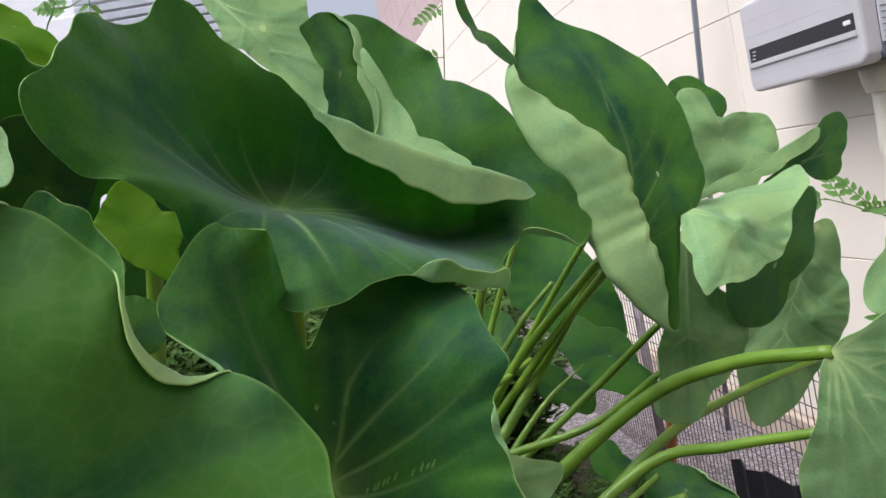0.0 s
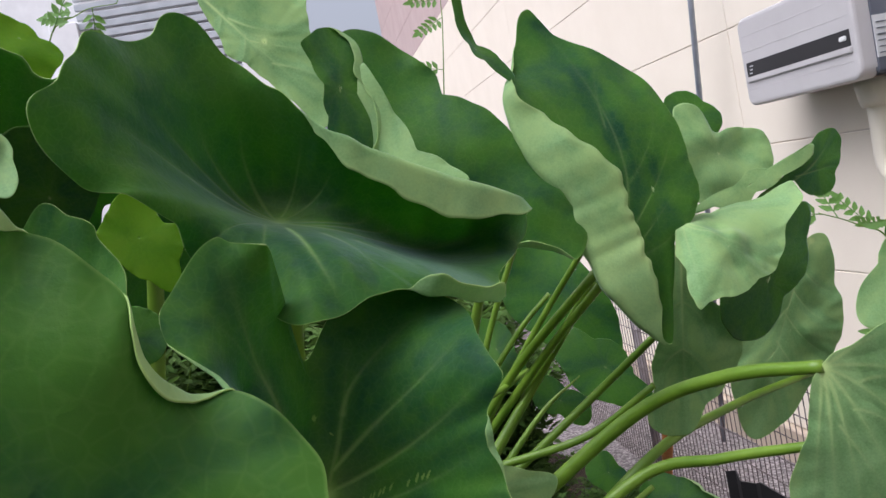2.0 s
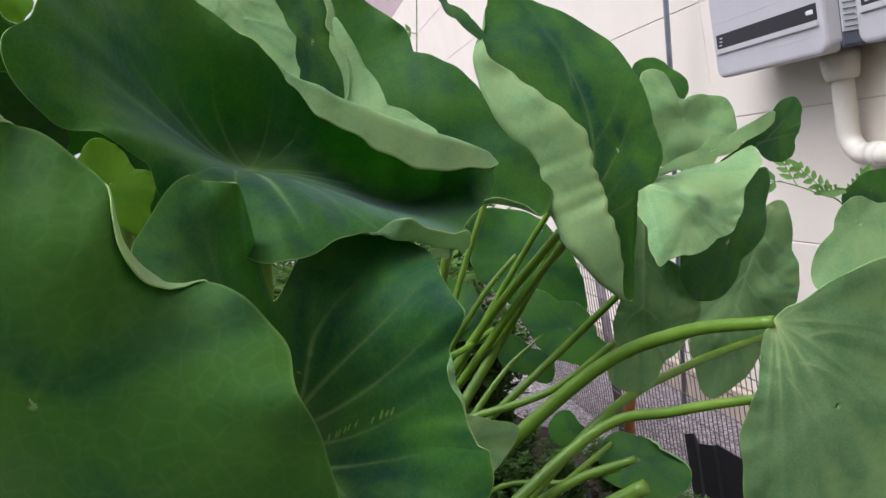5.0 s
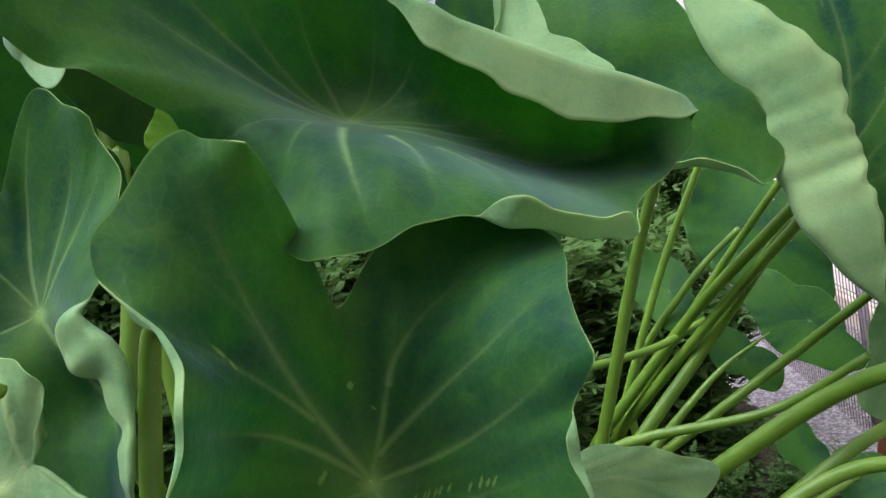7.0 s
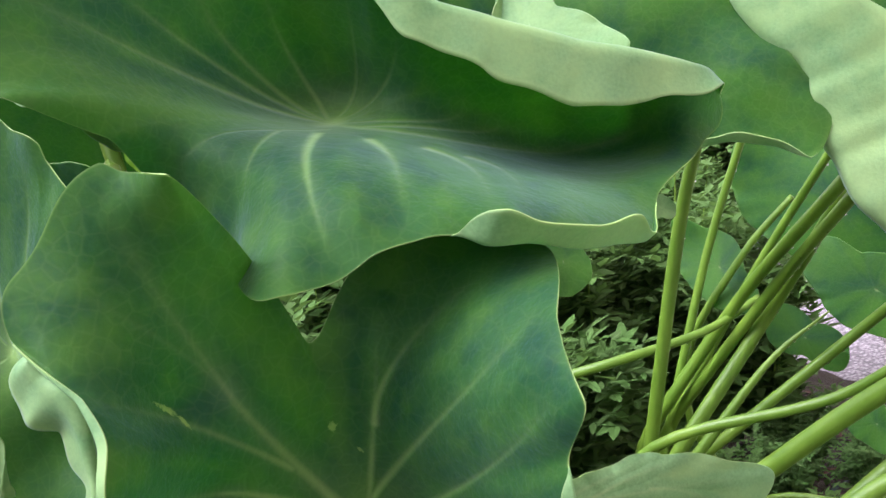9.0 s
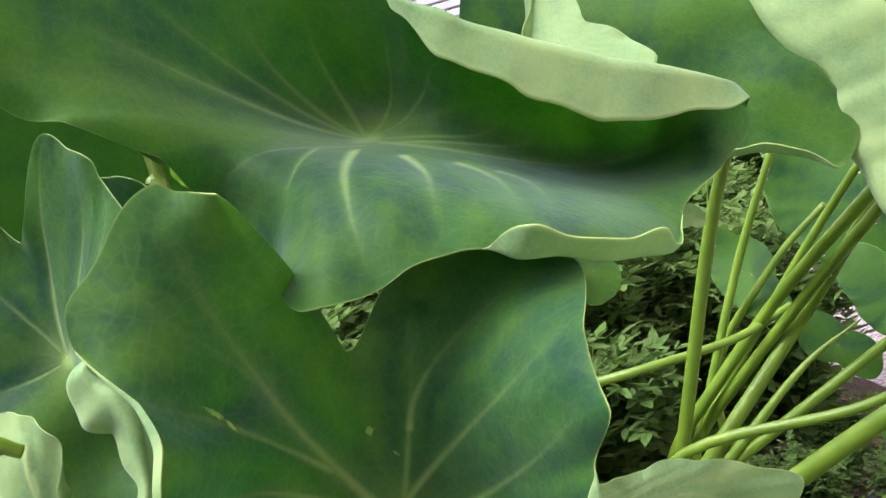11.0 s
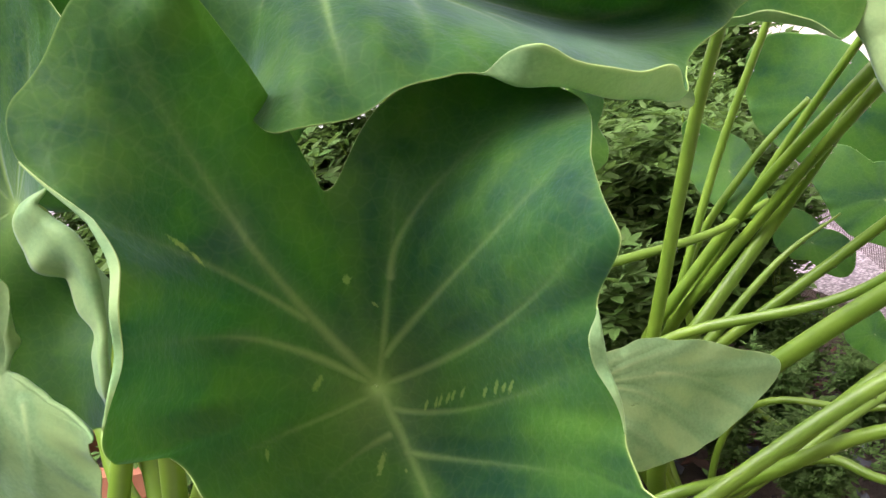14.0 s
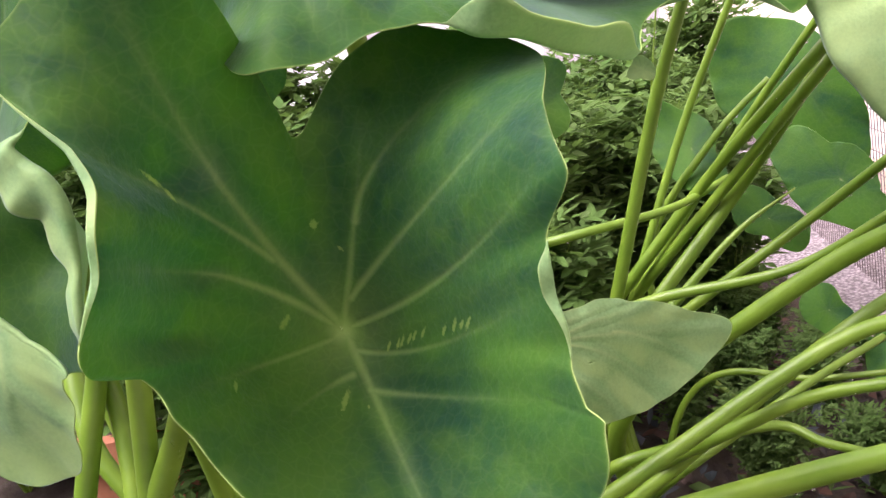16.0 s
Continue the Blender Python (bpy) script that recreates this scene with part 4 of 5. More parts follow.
leaf('right', (-0.922, 2.8, 1.301), (92, 56.3, 154), (0, 0),
     [(0, 0.106, -27), (73, 0.08, -41), (103, 0.104, -20), (115, 0.12, -6), (132, 0.096, 5), (140, 0.048, 24), (196, 0.094, 48), (224, 0.128, 45), (263, 0.123, 35), (291, 0.088, 18), (323, 0.09, -5)], bulges=[(-0.0255, 0.0329, 0.03, -0.02), (-0.0192, -0.0345, 0.03, 0.02), (0.0421, -0.0188, 0.03, -0.015)])
leaf('right', (-0.897, 2.92, 1.385), (-92.1, -36.4, 154.7), (0, 0),
     [(0, 0.067, 21), (61, 0.062, 44), (142, 0.052, 19), (172, 0.06, 2), (260, 0.032, -21), (321, 0.051, -7)])
leaf('right', (-1.101, 2.66, 0.968), (132.2, 68.1, -163.7), (-0.172, 0.042),
     [(0, 0.122, 7), (24, 0.132, -6), (52, 0.079, -18), (107, 0.074, -28), (152, 0.104, -19), (161, 0.204, -13), (180, 0.117, -18), (214, 0.098, -2), (289, 0.07, 28), (334, 0.072, 18)], fine=1, bulges=[(0.0319, 0.0236, 0.04, 0.015), (-0.0225, -0.0245, 0.04, -0.015)])
leaf('right', (-0.805, 2.86, 0.93), (-62, 61, 174.8), (-0.181, -0.017),
     [(0, 0.228, 9), (14, 0.179, -2), (37, 0.118, -19), (79, 0.112, -37), (155, 0.139, -27), (171, 0.184, -16), (179, 0.205, -10), (193, 0.166, 6), (260, 0.086, 38), (323, 0.157, 31), (343, 0.186, 21)], fine=1, veins=[(-0.181, -0.0175, -0.0179, -0.0161, 0.225, 0, 0.8), (-0.123, -0.0159, -0.101, 0.0228, -0.101, 0.0556, 0.4), (-0.0754, -0.0175, -0.0447, 0.029, -0.0361, 0.0723, 0.4), (-0.0284, -0.0193, 0.0113, 0.0353, 0.0234, 0.088, 0.4), (0.0293, -0.0177, 0.0705, 0.032, 0.0878, 0.0695, 0.4), (0.0762, -0.0193, 0.133, 0.019, 0.174, 0.0421, 0.4), (-0.11, -0.0175, -0.0674, -0.0417, -0.0119, -0.0664, 0.4), (-0.0406, -0.0176, 0.0268, -0.045, 0.0941, -0.0758, 0.4), (0.0519, -0.0161, 0.103, -0.0321, 0.166, -0.0519, 0.4)], bulges=[(-0.105, 0.000148, 0.02, 0.012), (-0.0554, 0.0259, 0.02, -0.012), (-0.00612, 0.0353, 0.02, 0.012), (0.043, 0.0449, 0.02, -0.012), (0.0163, -0.0481, 0.03, -0.015), (0.103, -0.0321, 0.03, 0.015)], turned=True, label="pleated leaf hanging with its pale underside out")
leaf('right', (-1.017, 2.3, 0.894), (127.2, -53.5, 113.5), (0.127, 0.002),
     [(0, 0.147, -28), (18, 0.156, -28), (39, 0.184, -27), (65, 0.224, -18), (94, 0.182, 4), (158, 0.191, 40), (210, 0.28, 36), (240, 0.247, 23), (272, 0.148, 3), (319, 0.106, -21)], fine=1, veins=[(0.126, 0.00183, 0.126, 0.0553, 0.117, 0.125, 0.8), (0.126, 0.00183, 0.0991, 0.0487, 0.0207, 0.14, 0.9), (0.125, 0.000519, 0.0731, 0.0273, -0.0507, 0.0535, 0.8), (0.124, -0.000359, 0.0588, -0.000806, -0.079, -0.0319, 0.9), (0.124, -0.000359, 0.0512, -0.0275, -0.0867, -0.103, 0.8), (0.124, -0.00229, 0.0491, -0.05, -0.0902, -0.158, 0.8), (0.124, -0.00334, 0.0579, -0.0637, -0.032, -0.153, 0.6), (0.0906, 0.0255, 0.0748, 0.0607, 0.037, 0.0926, 0.4), (0.0677, -0.00168, 0.0359, 0.0211, -0.0201, 0.0312, 0.4), (0.0602, -0.0284, 0.0117, -0.0311, -0.0435, -0.0353, 0.4)], bulges=[(0.0674, -0.0266, 0.04, -0.006), (-0.00133, -0.0499, 0.05, -0.006), (0.014, -0.0876, 0.03, 0.006)])
leaf('right', (-0.617, 2.75, 1.046), (105.5, 55.1, 154.7), (0, 0),
     [(0, 0.178, -38), (49, 0.058, -38), (113, 0.048, -16), (186, 0.074, 50), (237, 0.166, 49), (287, 0.174, 32), (331, 0.13, -24)])
leaf('right', (-0.508, 2.85, 1.088), (-82.8, 12.9, 142.8), (0, 0),
     [(0, 0.07, 37), (91, 0.031, -18), (145, 0.099, -39), (193, 0.077, -34), (250, 0.042, 1), (310, 0.045, 36)])
leaf('right', (-1.457, 2.62, 1.166), (99.4, 20.4, 179.8), (0, 0),
     [(0, 0.027, -49), (54, 0.017, -43), (156, 0.017, 32), (213, 0.02, 36), (303, 0.013, -42)])
leaf('low', (-1.098, 3.15, 0.867), (71.6, 40.1, -30), (0, 0),
     [(0, 0.122, 2), (21, 0.063, 7), (142, 0.068, 8), (168, 0.13, -1), (189, 0.13, 0), (224, 0.091, 5), (301, 0.079, 13), (339, 0.109, 7)])
leaf('low', (-1.115, 3.25, 1.018), (70.5, 61.7, -33.8), (0, 0),
     [(0, 0.169, 2), (22, 0.128, 5), (57, 0.088, 17), (111, 0.081, 19), (174, 0.152, -5), (195, 0.2, 3), (228, 0.174, 2), (282, 0.123, 8), (334, 0.122, 5)])
leaf('low', (-1.267, 2.95, 0.875), (72.4, 26.7, -22.5), (0, 0),
     [(0, 0.065, 8), (82, 0.027, 4), (169, 0.07, -4), (198, 0.056, -4), (286, 0.028, 9), (341, 0.07, 4)])
leaf('low', (-1.356, 3.05, 0.985), (65.1, 60.3, -30.1), (0, 0),
     [(0, 0.092, 18), (48, 0.04, 19), (161, 0.07, -13), (185, 0.113, -12), (208, 0.084, -23), (288, 0.057, -3), (335, 0.081, 26)])
leaf('low', (-1.137, 3.15, 0.627), (67, 28.9, -29.8), (0, 0),
     [(0, 0.058, 34), (67, 0.035, 36), (160, 0.061, -28), (189, 0.063, -29), (273, 0.042, -9), (322, 0.06, 33)])
leaf('low', (-1.001, 3.1, 0.539), (65.4, 24.2, -33.2), (0, 0),
     [(0, 0.131, 20), (46, 0.059, 7, 0.02, 120), (107, 0.055, -6), (167, 0.092, -10), (208, 0.093, -4), (257, 0.093, 37), (324, 0.118, 30)])
leaf('near', (-1.568, 2.45, 1.162), (118.7, 66.7, -149.7), (0, 0),
     [(0, 0.036, -23), (55, 0.026, -46), (129, 0.03, -8), (160, 0.053, 11), (196, 0.054, 23), (217, 0.029, 35), (313, 0.032, -10)], veins=[(0, 0, 0.02, 0, 0.05, 0, 0.2)], turned=True)
leaf('left', (-1.871, 2.36, 1.349), (-57, -58.1, 151.2), (0, 0),
     [(24.5, 0.046, 17), (51.8, 0.049, 15), (96.5, 0.036, 16), (154.6, 0.052, 6), (175.6, 0.076, 0), (202, 0.054, 6), (242.4, 0.051, 12), (266.4, 0.033, 16), (309, 0.044, 15), (338.7, 0.057, 17)], fine=0, young=True, veins=[(0, 0, 0.02, 0, 0.05, 0, 0.2)], label="yellow-green leaf lit through from behind")
leaf('left', (-1.879, 2.25, 1.25), (-85.7, 50.4, -159.2), (0, 0),
     [(0, 0.028, -13), (91, 0.036, 12), (146, 0.037, -15), (208, 0.037, -28), (252, 0.03, -28), (306, 0.022, -17)])
leaf('left', (-2.015, 2.44, 1.307), (-92.7, 82.8, -155), (0, 0),
     [(0, 0.067, 6), (36, 0.052, 27), (94, 0.051, 28), (128, 0.057, 14), (154, 0.042, -16), (185, 0.063, -32), (219, 0.054, -39), (288, 0.045, -40), (336, 0.054, -15)])
leaf('left', (-1.915, 2.62, 1.305), (-84.3, 77.3, -163.4), (0, 0),
     [(0, 0.139, -30), (25, 0.107, -27), (90, 0.055, 0), (150, 0.098, 33), (178, 0.129, 32), (203, 0.094, 25), (261, 0.054, -20), (333, 0.115, -34)])
leaf('left', (-1.919, 2.27, 1.25), (-96.3, 64.4, 14), (0, 0),
     [(0, 0.071, -24), (21, 0.06, -20), (57, 0.024, -13), (127, 0.027, 19), (173, 0.046, 22), (200, 0.056, 22), (215, 0.041, 25), (261, 0.016, 20), (330, 0.044, -28), (341, 0.067, -30)], bulges=[(-0.0241, -0.00489, 0.012, -0.012), (0.0315, 0.00397, 0.012, 0.012)])
leaf('left', (-2.014, 2.38, 1.314), (-93.5, 81.2, -150.5), (0, 0),
     [(0, 0.086, -30), (46, 0.052, -3), (105, 0.061, 42), (148, 0.08, 47), (181, 0.068, 36), (215, 0.049, 11), (273, 0.057, -43), (329, 0.082, -46)])
leaf('left', (-1.947, 2.42, 1.298), (90.5, -35.3, 18), (0, 0),
     [(0, 0.042, 15), (43, 0.028, -19), (103, 0.031, -34), (186, 0.021, -14), (241, 0.033, 21), (301, 0.034, 34)])
leaf('left', (-2.091, 2.6, 1.489), (-155.8, -56.4, -111.6), (0, 0),
     [(38.1, 0.242, 1), (101.6, 0.348, -7), (129.1, 0.479, -5), (149.2, 0.367, -3), (173.9, 0.238, 3), (203.4, 0.158, 9), (211.9, 0.16, 11), (228.7, 0.155, 17), (238.3, 0.212, 17), (270.9, 0.239, 21), (297.8, 0.25, 22), (304, 0.198, 22), (310.8, 0.19, 21), (315.6, 0.202, 19), (321.9, 0.209, 19), (337.8, 0.229, 16), (360, 0.309, 9)], fine=0)
leaf('left', (-2.008, 2.54, 1.427), (112.4, 71.7, 40.6), (0, 0),
     [(0, 0.08, -28), (38, 0.062, -21), (98, 0.065, 6), (133, 0.079, 20), (176, 0.107, 18), (214, 0.093, 6), (265, 0.071, -26), (322, 0.083, -41)])
leaf('left', (-2.029, 2.66, 1.662), (-66.9, -43, 163.8), (0, 0),
     [(0, 0.083, 26), (66.9, 0.079, 46), (119.2, 0.063, 56), (148.3, 0.069, 45), (148.4, 0.082, 31), (153.5, 0.095, 24), (169.6, 0.08, 17), (187.3, 0.072, 15), (204, 0.053, 5), (244.6, 0.023, 6), (313.8, 0.036, 1), (335, 0.05, 16)], fine=0, young=True, veins=[(0, 0, 0.02, 0, 0.05, 0, 0.2)])
leaf('left', (-2.027, 2.4, 1.497), (-32.5, 76.3, 79.6), (0, 0),
     [(0, 0.087, -44), (36, 0.045, -28), (104, 0.032, 24), (152, 0.065, 41), (181, 0.125, 39), (203, 0.121, 32), (230, 0.024, 19), (318, 0.041, -39), (344, 0.075, -44)], bulges=[(0.00304, 0.0132, 0.03, -0.03), (0.0199, -0.0051, 0.02, 0.02)])
leaf('left', (-1.968, 2.204, 1.229), (56.3, -69.7, 43.3), (0, 0),
     [(0, 0.178, 21), (7.8, 0.149, 18), (16, 0.113, 13), (23.5, 0.099, 7), (28.8, 0.117, 8), (29.1, 0.133, 11), (44.1, 0.132, 7), (79.6, 0.132, -3), (112.6, 0.154, -7), (139.8, 0.194, -5), (166.3, 0.195, -10), (204.4, 0.172, 2), (222.1, 0.191, 24), (230.5, 0.202, 37, 0.014, 160), (237.1, 0.189, 40, 0.021, 165), (241.5, 0.183, 41.5, 0.013, 160), (246.3, 0.177, 43, 0.024, 150), (257.6, 0.167, 47, 0.037, 162), (265.2, 0.157, 51, 0.043, 150), (269.6, 0.146, 55, 0.037, 165), (274.6, 0.142, 58, 0.024, 165), (281.5, 0.137, 55), (298.4, 0.147, 49), (314.8, 0.152, 40), (328.6, 0.16, 32), (339.3, 0.165, 28), (342.6, 0.173, 27), (351.7, 0.172, 23), (357.8, 0.179, 22)], fine=1, veins=[(-0.0002, 0.0002, 0.0828, 0.0153, 0.1684, 0.0013, 0.7), (-0.0002, 0.0002, 0.0712, -0.0413, 0.1201, -0.0554, 0.5), (-0.0002, 0.0002, 0.0831, -0.0248, 0.1357, -0.0285, 0.5), (-0.0002, 0.0002, 0.0387, 0.0509, 0.0543, 0.0744, 0.5), (-0.0002, 0.0002, -0.0234, 0.0421, -0.0354, 0.0788, 0.5), (-0.0002, 0.0002, -0.069, -0.0585, -0.126, -0.1127, 0.8)], inner=[(0, 0, 0), (0.0626, -0.0056, 0.0204), (-0.064, 0.0201, -0.004), (-0.052, -0.074, -0.004), (-0.11, -0.04, -0.012)], bulges=[(0.03, 0.05, 0.03, 0.006), (-0.03, 0.06, 0.03, -0.006)], label="yellow-green lobed leaf with a pale crinkled margin rolled over")
leaf('left', (-1.945, 2.085, 1.13), (79.1, -74, -175.5), (0, 0),
     [(0, 0.094, 20), (21.1, 0.087, 17), (36.3, 0.078, 16), (44, 0.071, 18), (46.8, 0.059, 21), (47.1, 0.04, 28, 0.008, 120), (72.4, 0.022, 49, 0.014, 150), (107.2, 0.029, 26, 0.014, 150), (122.2, 0.045, 11, 0.012, 150), (125.7, 0.063, 5, 0.01, 150), (129.3, 0.078, 1, 0.006, 150), (130, 0.083, -1), (135.5, 0.079, 0), (146.7, 0.084, 3), (157.4, 0.094, 4), (177.5, 0.123, 6), (214.3, 0.11, 6), (225.5, 0.081, 9), (239, 0.069, 10), (257.5, 0.072, 9), (274.6, 0.108, 7), (305, 0.099, 10), (333.5, 0.108, 17)], fine=1, veins=[(0.0583, 0.0223, 0.0018, 0.0104, -0.0782, 0.0264, 0.8), (0.0389, 0.0173, 0.0106, -0.0018, -0.0164, -0.053, 0.4), (0.0057, 0.0099, -0.0208, -0.0004, -0.0485, -0.0404, 0.4), (-0.0184, 0.0205, -0.0434, 0.0117, -0.0704, -0.0104, 0.4)], inner=[(0, 0, 0), (0.0569, 0.0123, 0.0178), (-0.046, 0.0191, 0.0012)], label="pale leaf underside with a curled upper edge")
petiole('right', [(-1.53, 2.85, 0.78), (-1.434, 2.78, 1.098), (-1.38, 2.72, 1.251)], 0.011, 0.008)
petiole('right', [(-1.491, 3, 0.753), (-1.378, 3, 1.021), (-1.28, 2.95, 1.232)], 0.008, 0.006)
petiole('low', [(-1.377, 3.02, 0.946), (-1.305, 3, 1.028), (-1.241, 2.98, 1.086)], 0.007, 0.005)
petiole('right', [(-1.491, 3, 0.753), (-1.314, 2.95, 0.998), (-1.179, 2.8, 1.214)], 0.008, 0.006)
petiole('right', [(-1.502, 2.98, 0.782), (-1.351, 2.9, 0.972), (-1.264, 2.6, 1.16)], 0.011, 0.008)
petiole('right', [(-1.459, 2.98, 0.795), (-1.311, 2.85, 0.991), (-1.271, 2.53, 1.16)], 0.01, 0.007)
petiole('right', [(-1.471, 2.9, 0.769), (-1.305, 2.9, 0.955), (-1.239, 2.7, 1.131)], 0.013, 0.008)
petiole('right', [(-1.441, 2.9, 0.745), (-1.239, 2.85, 0.89), (-1.121, 2.75, 1.01)], 0.009, 0.007)
petiole('right', [(-1.449, 2.75, 0.845), (-1.295, 2.7, 0.877), (-1.193, 2.62, 0.959)], 0.008, 0.006)
petiole('right', [(-1.457, 2.72, 0.751), (-1.245, 2.6, 0.925), (-1.156, 2.45, 0.998), (-1.082, 2.318, 1.022)], 0.014, 0.009)
petiole('right', [(-1.524, 2.65, 0.609), (-1.224, 2.65, 0.825), (-1.013, 2.75, 0.847), (-0.776, 2.86, 0.837)], 0.011, 0.007)
petiole('right', [(-1.56, 2.55, 0.678), (-1.282, 2.55, 0.84), (-1.178, 2.45, 0.883), (-1.098, 2.35, 0.911)], 0.011, 0.007)
petiole('right', [(-1.497, 2.75, 0.608), (-1.325, 2.8, 0.602), (-1.261, 2.75, 0.592), (-1.186, 2.65, 0.612)], 0.009, 0.006)
petiole('right', [(-1.425, 2.6, 0.708), (-1.326, 2.55, 0.772), (-1.234, 2.5, 0.805)], 0.01, 0.007)
petiole('right', [(-1.42, 2.8, 0.568), (-1.251, 2.85, 0.641), (-1.129, 2.9, 0.675)], 0.008, 0.006)
petiole('right', [(-1.508, 2.35, 0.773), (-1.412, 2.3, 0.827), (-1.32, 2.25, 0.877)], 0.014, 0.01)
petiole('right', [(-1.313, 2.95, 0.619), (-1.238, 2.9, 0.62), (-1.139, 2.85, 0.64)], 0.006, 0.005)
petiole('near', [(-1.627, 2.85, 0.917), (-1.545, 2.85, 0.926), (-1.416, 2.9, 0.929), (-1.321, 2.95, 0.95)], 0.008, 0.006)
petiole('left', [(-1.996, 2.3, 0.868), (-1.937, 2.3, 1.151), (-1.903, 2.28, 1.199)], 0.013, 0.009)
petiole('left', [(-2.106, 2.35, 0.848), (-2.006, 2.4, 1.152), (-1.996, 2.45, 1.34), (-2, 2.45, 1.35)], 0.012, 0.009)
petiole('left', [(-2.045, 2.35, 0.846), (-2.054, 2.38, 0.923), (-2.065, 2.4, 1.019), (-2.052, 2.4, 1.092)], 0.012, 0.009)
petiole('left', [(-1.99, 2.3, 0.872), (-1.934, 2.28, 0.954), (-1.87, 2.22, 1.039)], 0.014, 0.01)
petiole('left', [(-2.143, 2.45, 0.941), (-2.124, 2.42, 0.883), (-2.08, 2.4, 0.817)], 0.014, 0.01)
petiole('right', [(-1.449, 2.8, 0.804), (-1.343, 2.8, 0.905), (-1.261, 2.8, 0.955)], 0.011, 0.0012)
petiole('left', [(-2.004, 2.32, 0.886), (-2.01, 2.35, 0.933), (-1.988, 2.35, 1.028)], 0.009, 0.007)
petiole('left', [(-1.995, 2.06, 1.182), (-1.947, 2.07, 1.209), (-1.932, 2.09, 1.194)], 0.006, 0.005)

STALKED = [('near', 0, 0.013, 0.008), ('front', 2, 0.013, 0.008), ('left', 40, 0.013, 0.008), ('left', 36, 0.013, 0.008), ('left', 29, 0.013, 0.008)]


# ---- stalks of the leaves whose stalks stay hidden behind the blades ----
def hidden_stalk(key, index, r0, r1):
    top, back, base = hubs[index], backs[index], PLANT[key].location
    mid = top.lerp(Vector((base.x, base.y, base.z + 0.3)), 0.45) + back * 0.08
    petiole(key, [tuple(mid), tuple(top + back * 0.04 - Vector((0, 0, 0.03))), tuple(top + back * 0.004)], r0, r1)


for key, index, r0, r1 in STALKED:
    hidden_stalk(key, index, r0, r1)

# ---- undergrowth ----


def leaflet(bm, at, along, up, length, width):
    """A small folded leaf of four faces."""
    side = along.cross(up).normalized()
    pts = [at, at + along * length * 0.35 + side * width + up * width * 0.25, at + along * length * 0.35 - side * width + up * width * 0.25, at + along * length,
           at + along * length * 0.4, at + along * length * 0.75 + side * width * 0.6 + up * width * 0.1, at + along * length * 0.75 - side * width * 0.6 + up * width * 0.1]
    v = [bm.verts.new(p) for p in pts]
    bm.faces.new((v[0], v[4], v[1]))
    bm.faces.new((v[0], v[2], v[4]))
    bm.faces.new((v[4], v[3], v[5], v[1]))
    bm.faces.new((v[4], v[2], v[6], v[3]))


def herb(seed, height, spread, sprigs):
    """A bushy herb: thin stems, each with pairs of narrow leaflets."""
    rng = random.Random(seed)
    stems, crown = bmesh.new(), bmesh.new()
    for _ in range(sprigs):
        a, lean = rng.uniform(0, 6.28), rng.uniform(0.05, 1.0)
        h = height * rng.uniform(0.55, 1.0)
        top = Vector((math.cos(a) * spread * lean, math.sin(a) * spread * lean, h))
        mid = top * 0.5 + Vector((0, 0, h * 0.14))
        path = smooth_path([(0, 0, -0.03), mid, top], 7)
        tube_bm(path, lambda t: 0.0035 - 0.0025 * t, 5, stems)
        for i in range(3, len(path)):
            for _k in range(4):
                b = rng.uniform(0, 6.28)
                d = Vector((math.cos(b), math.sin(b), rng.uniform(-0.2, 0.7))).normalized()
                n = rng.randint(3, 5)
                twig = rng.uniform(0.04, 0.10)
                for q in range(1, n + 1):
                    c = path[i] + d * twig * q / n
                    sd = d.cross(Vector((0, 0, 1))).normalized()
                    for sg in (1, -1):
                        al = (d * 0.6 + sd * sg + Vector((0, 0, rng.uniform(-0.9, 0.6)))).normalized()
                        leaflet(crown, c, al, Vector((rng.uniform(-0.8, 0.8), rng.uniform(-0.8, 0.8), 1)).normalized(), rng.uniform(0.022, 0.042), rng.uniform(0.005, 0.009))
                leaflet(crown, path[i] + d * twig, d, Vector((0, 0, 1)), 0.05, 0.011)
    ob = empty("herb_plant")
    tagged(part("stemwork", stems, PETIOLE, ob), kind="stuff")
    tagged(part("foliage", crown, HERB, ob), kind="stuff")
    return tagged(ob, "bushy dark green herb with narrow leaflets", "herb", "herbs behind the taro")


kinds = [herb(11, 0.66, 0.26, 18), herb(12, 0.52, 0.28, 18), herb(13, 0.78, 0.24, 17)]
spots = [(-1.25, 4.55), (-1.15, 4.55), (-1.45, 4.6), (-1.7, 4.2), (-2.1, 4.3), (-2.5, 4.1), (-2.9, 3.9), (-3.2, 3.6), (-1.3, 4.3), (-2.9, 3.2), (-3.4, 4.4), (-2.5, 4.7), (-1.9, 4.75), (-1.72, 3.15), (-1.62, 3.4), (-1.45, 3.55), (-1.9, 3.3), (-2.15, 3.2), (-1.25, 3.7), (-1.78, 3.6), (-2.0, 3.6), (-2.35, 3.4), (-1.55, 3.85), (-2.6, 3.3), (-2.25, 2.95), (-1.88, 2.98)]
spots += [(-1.12, 4.62), (-1.3, 4.75), (-1.55, 4.75), (-2.3, 3.62), (-2.12, 3.62), (-2.45, 3.6), (-2.62, 3.45), (-2.5, 3.3), (-2.75, 3.5)]
low_spots = [(-1.31, 3.22), (-1.1, 3.4), (-1.08, 3.1), (-1.42, 3.12), (-1.2, 3.55), (-0.9, 3.6), (-1.3, 2.95), (-1.0, 2.85), (-0.85, 3.25), (-1.5, 3.3)]
rng = random.Random(5)
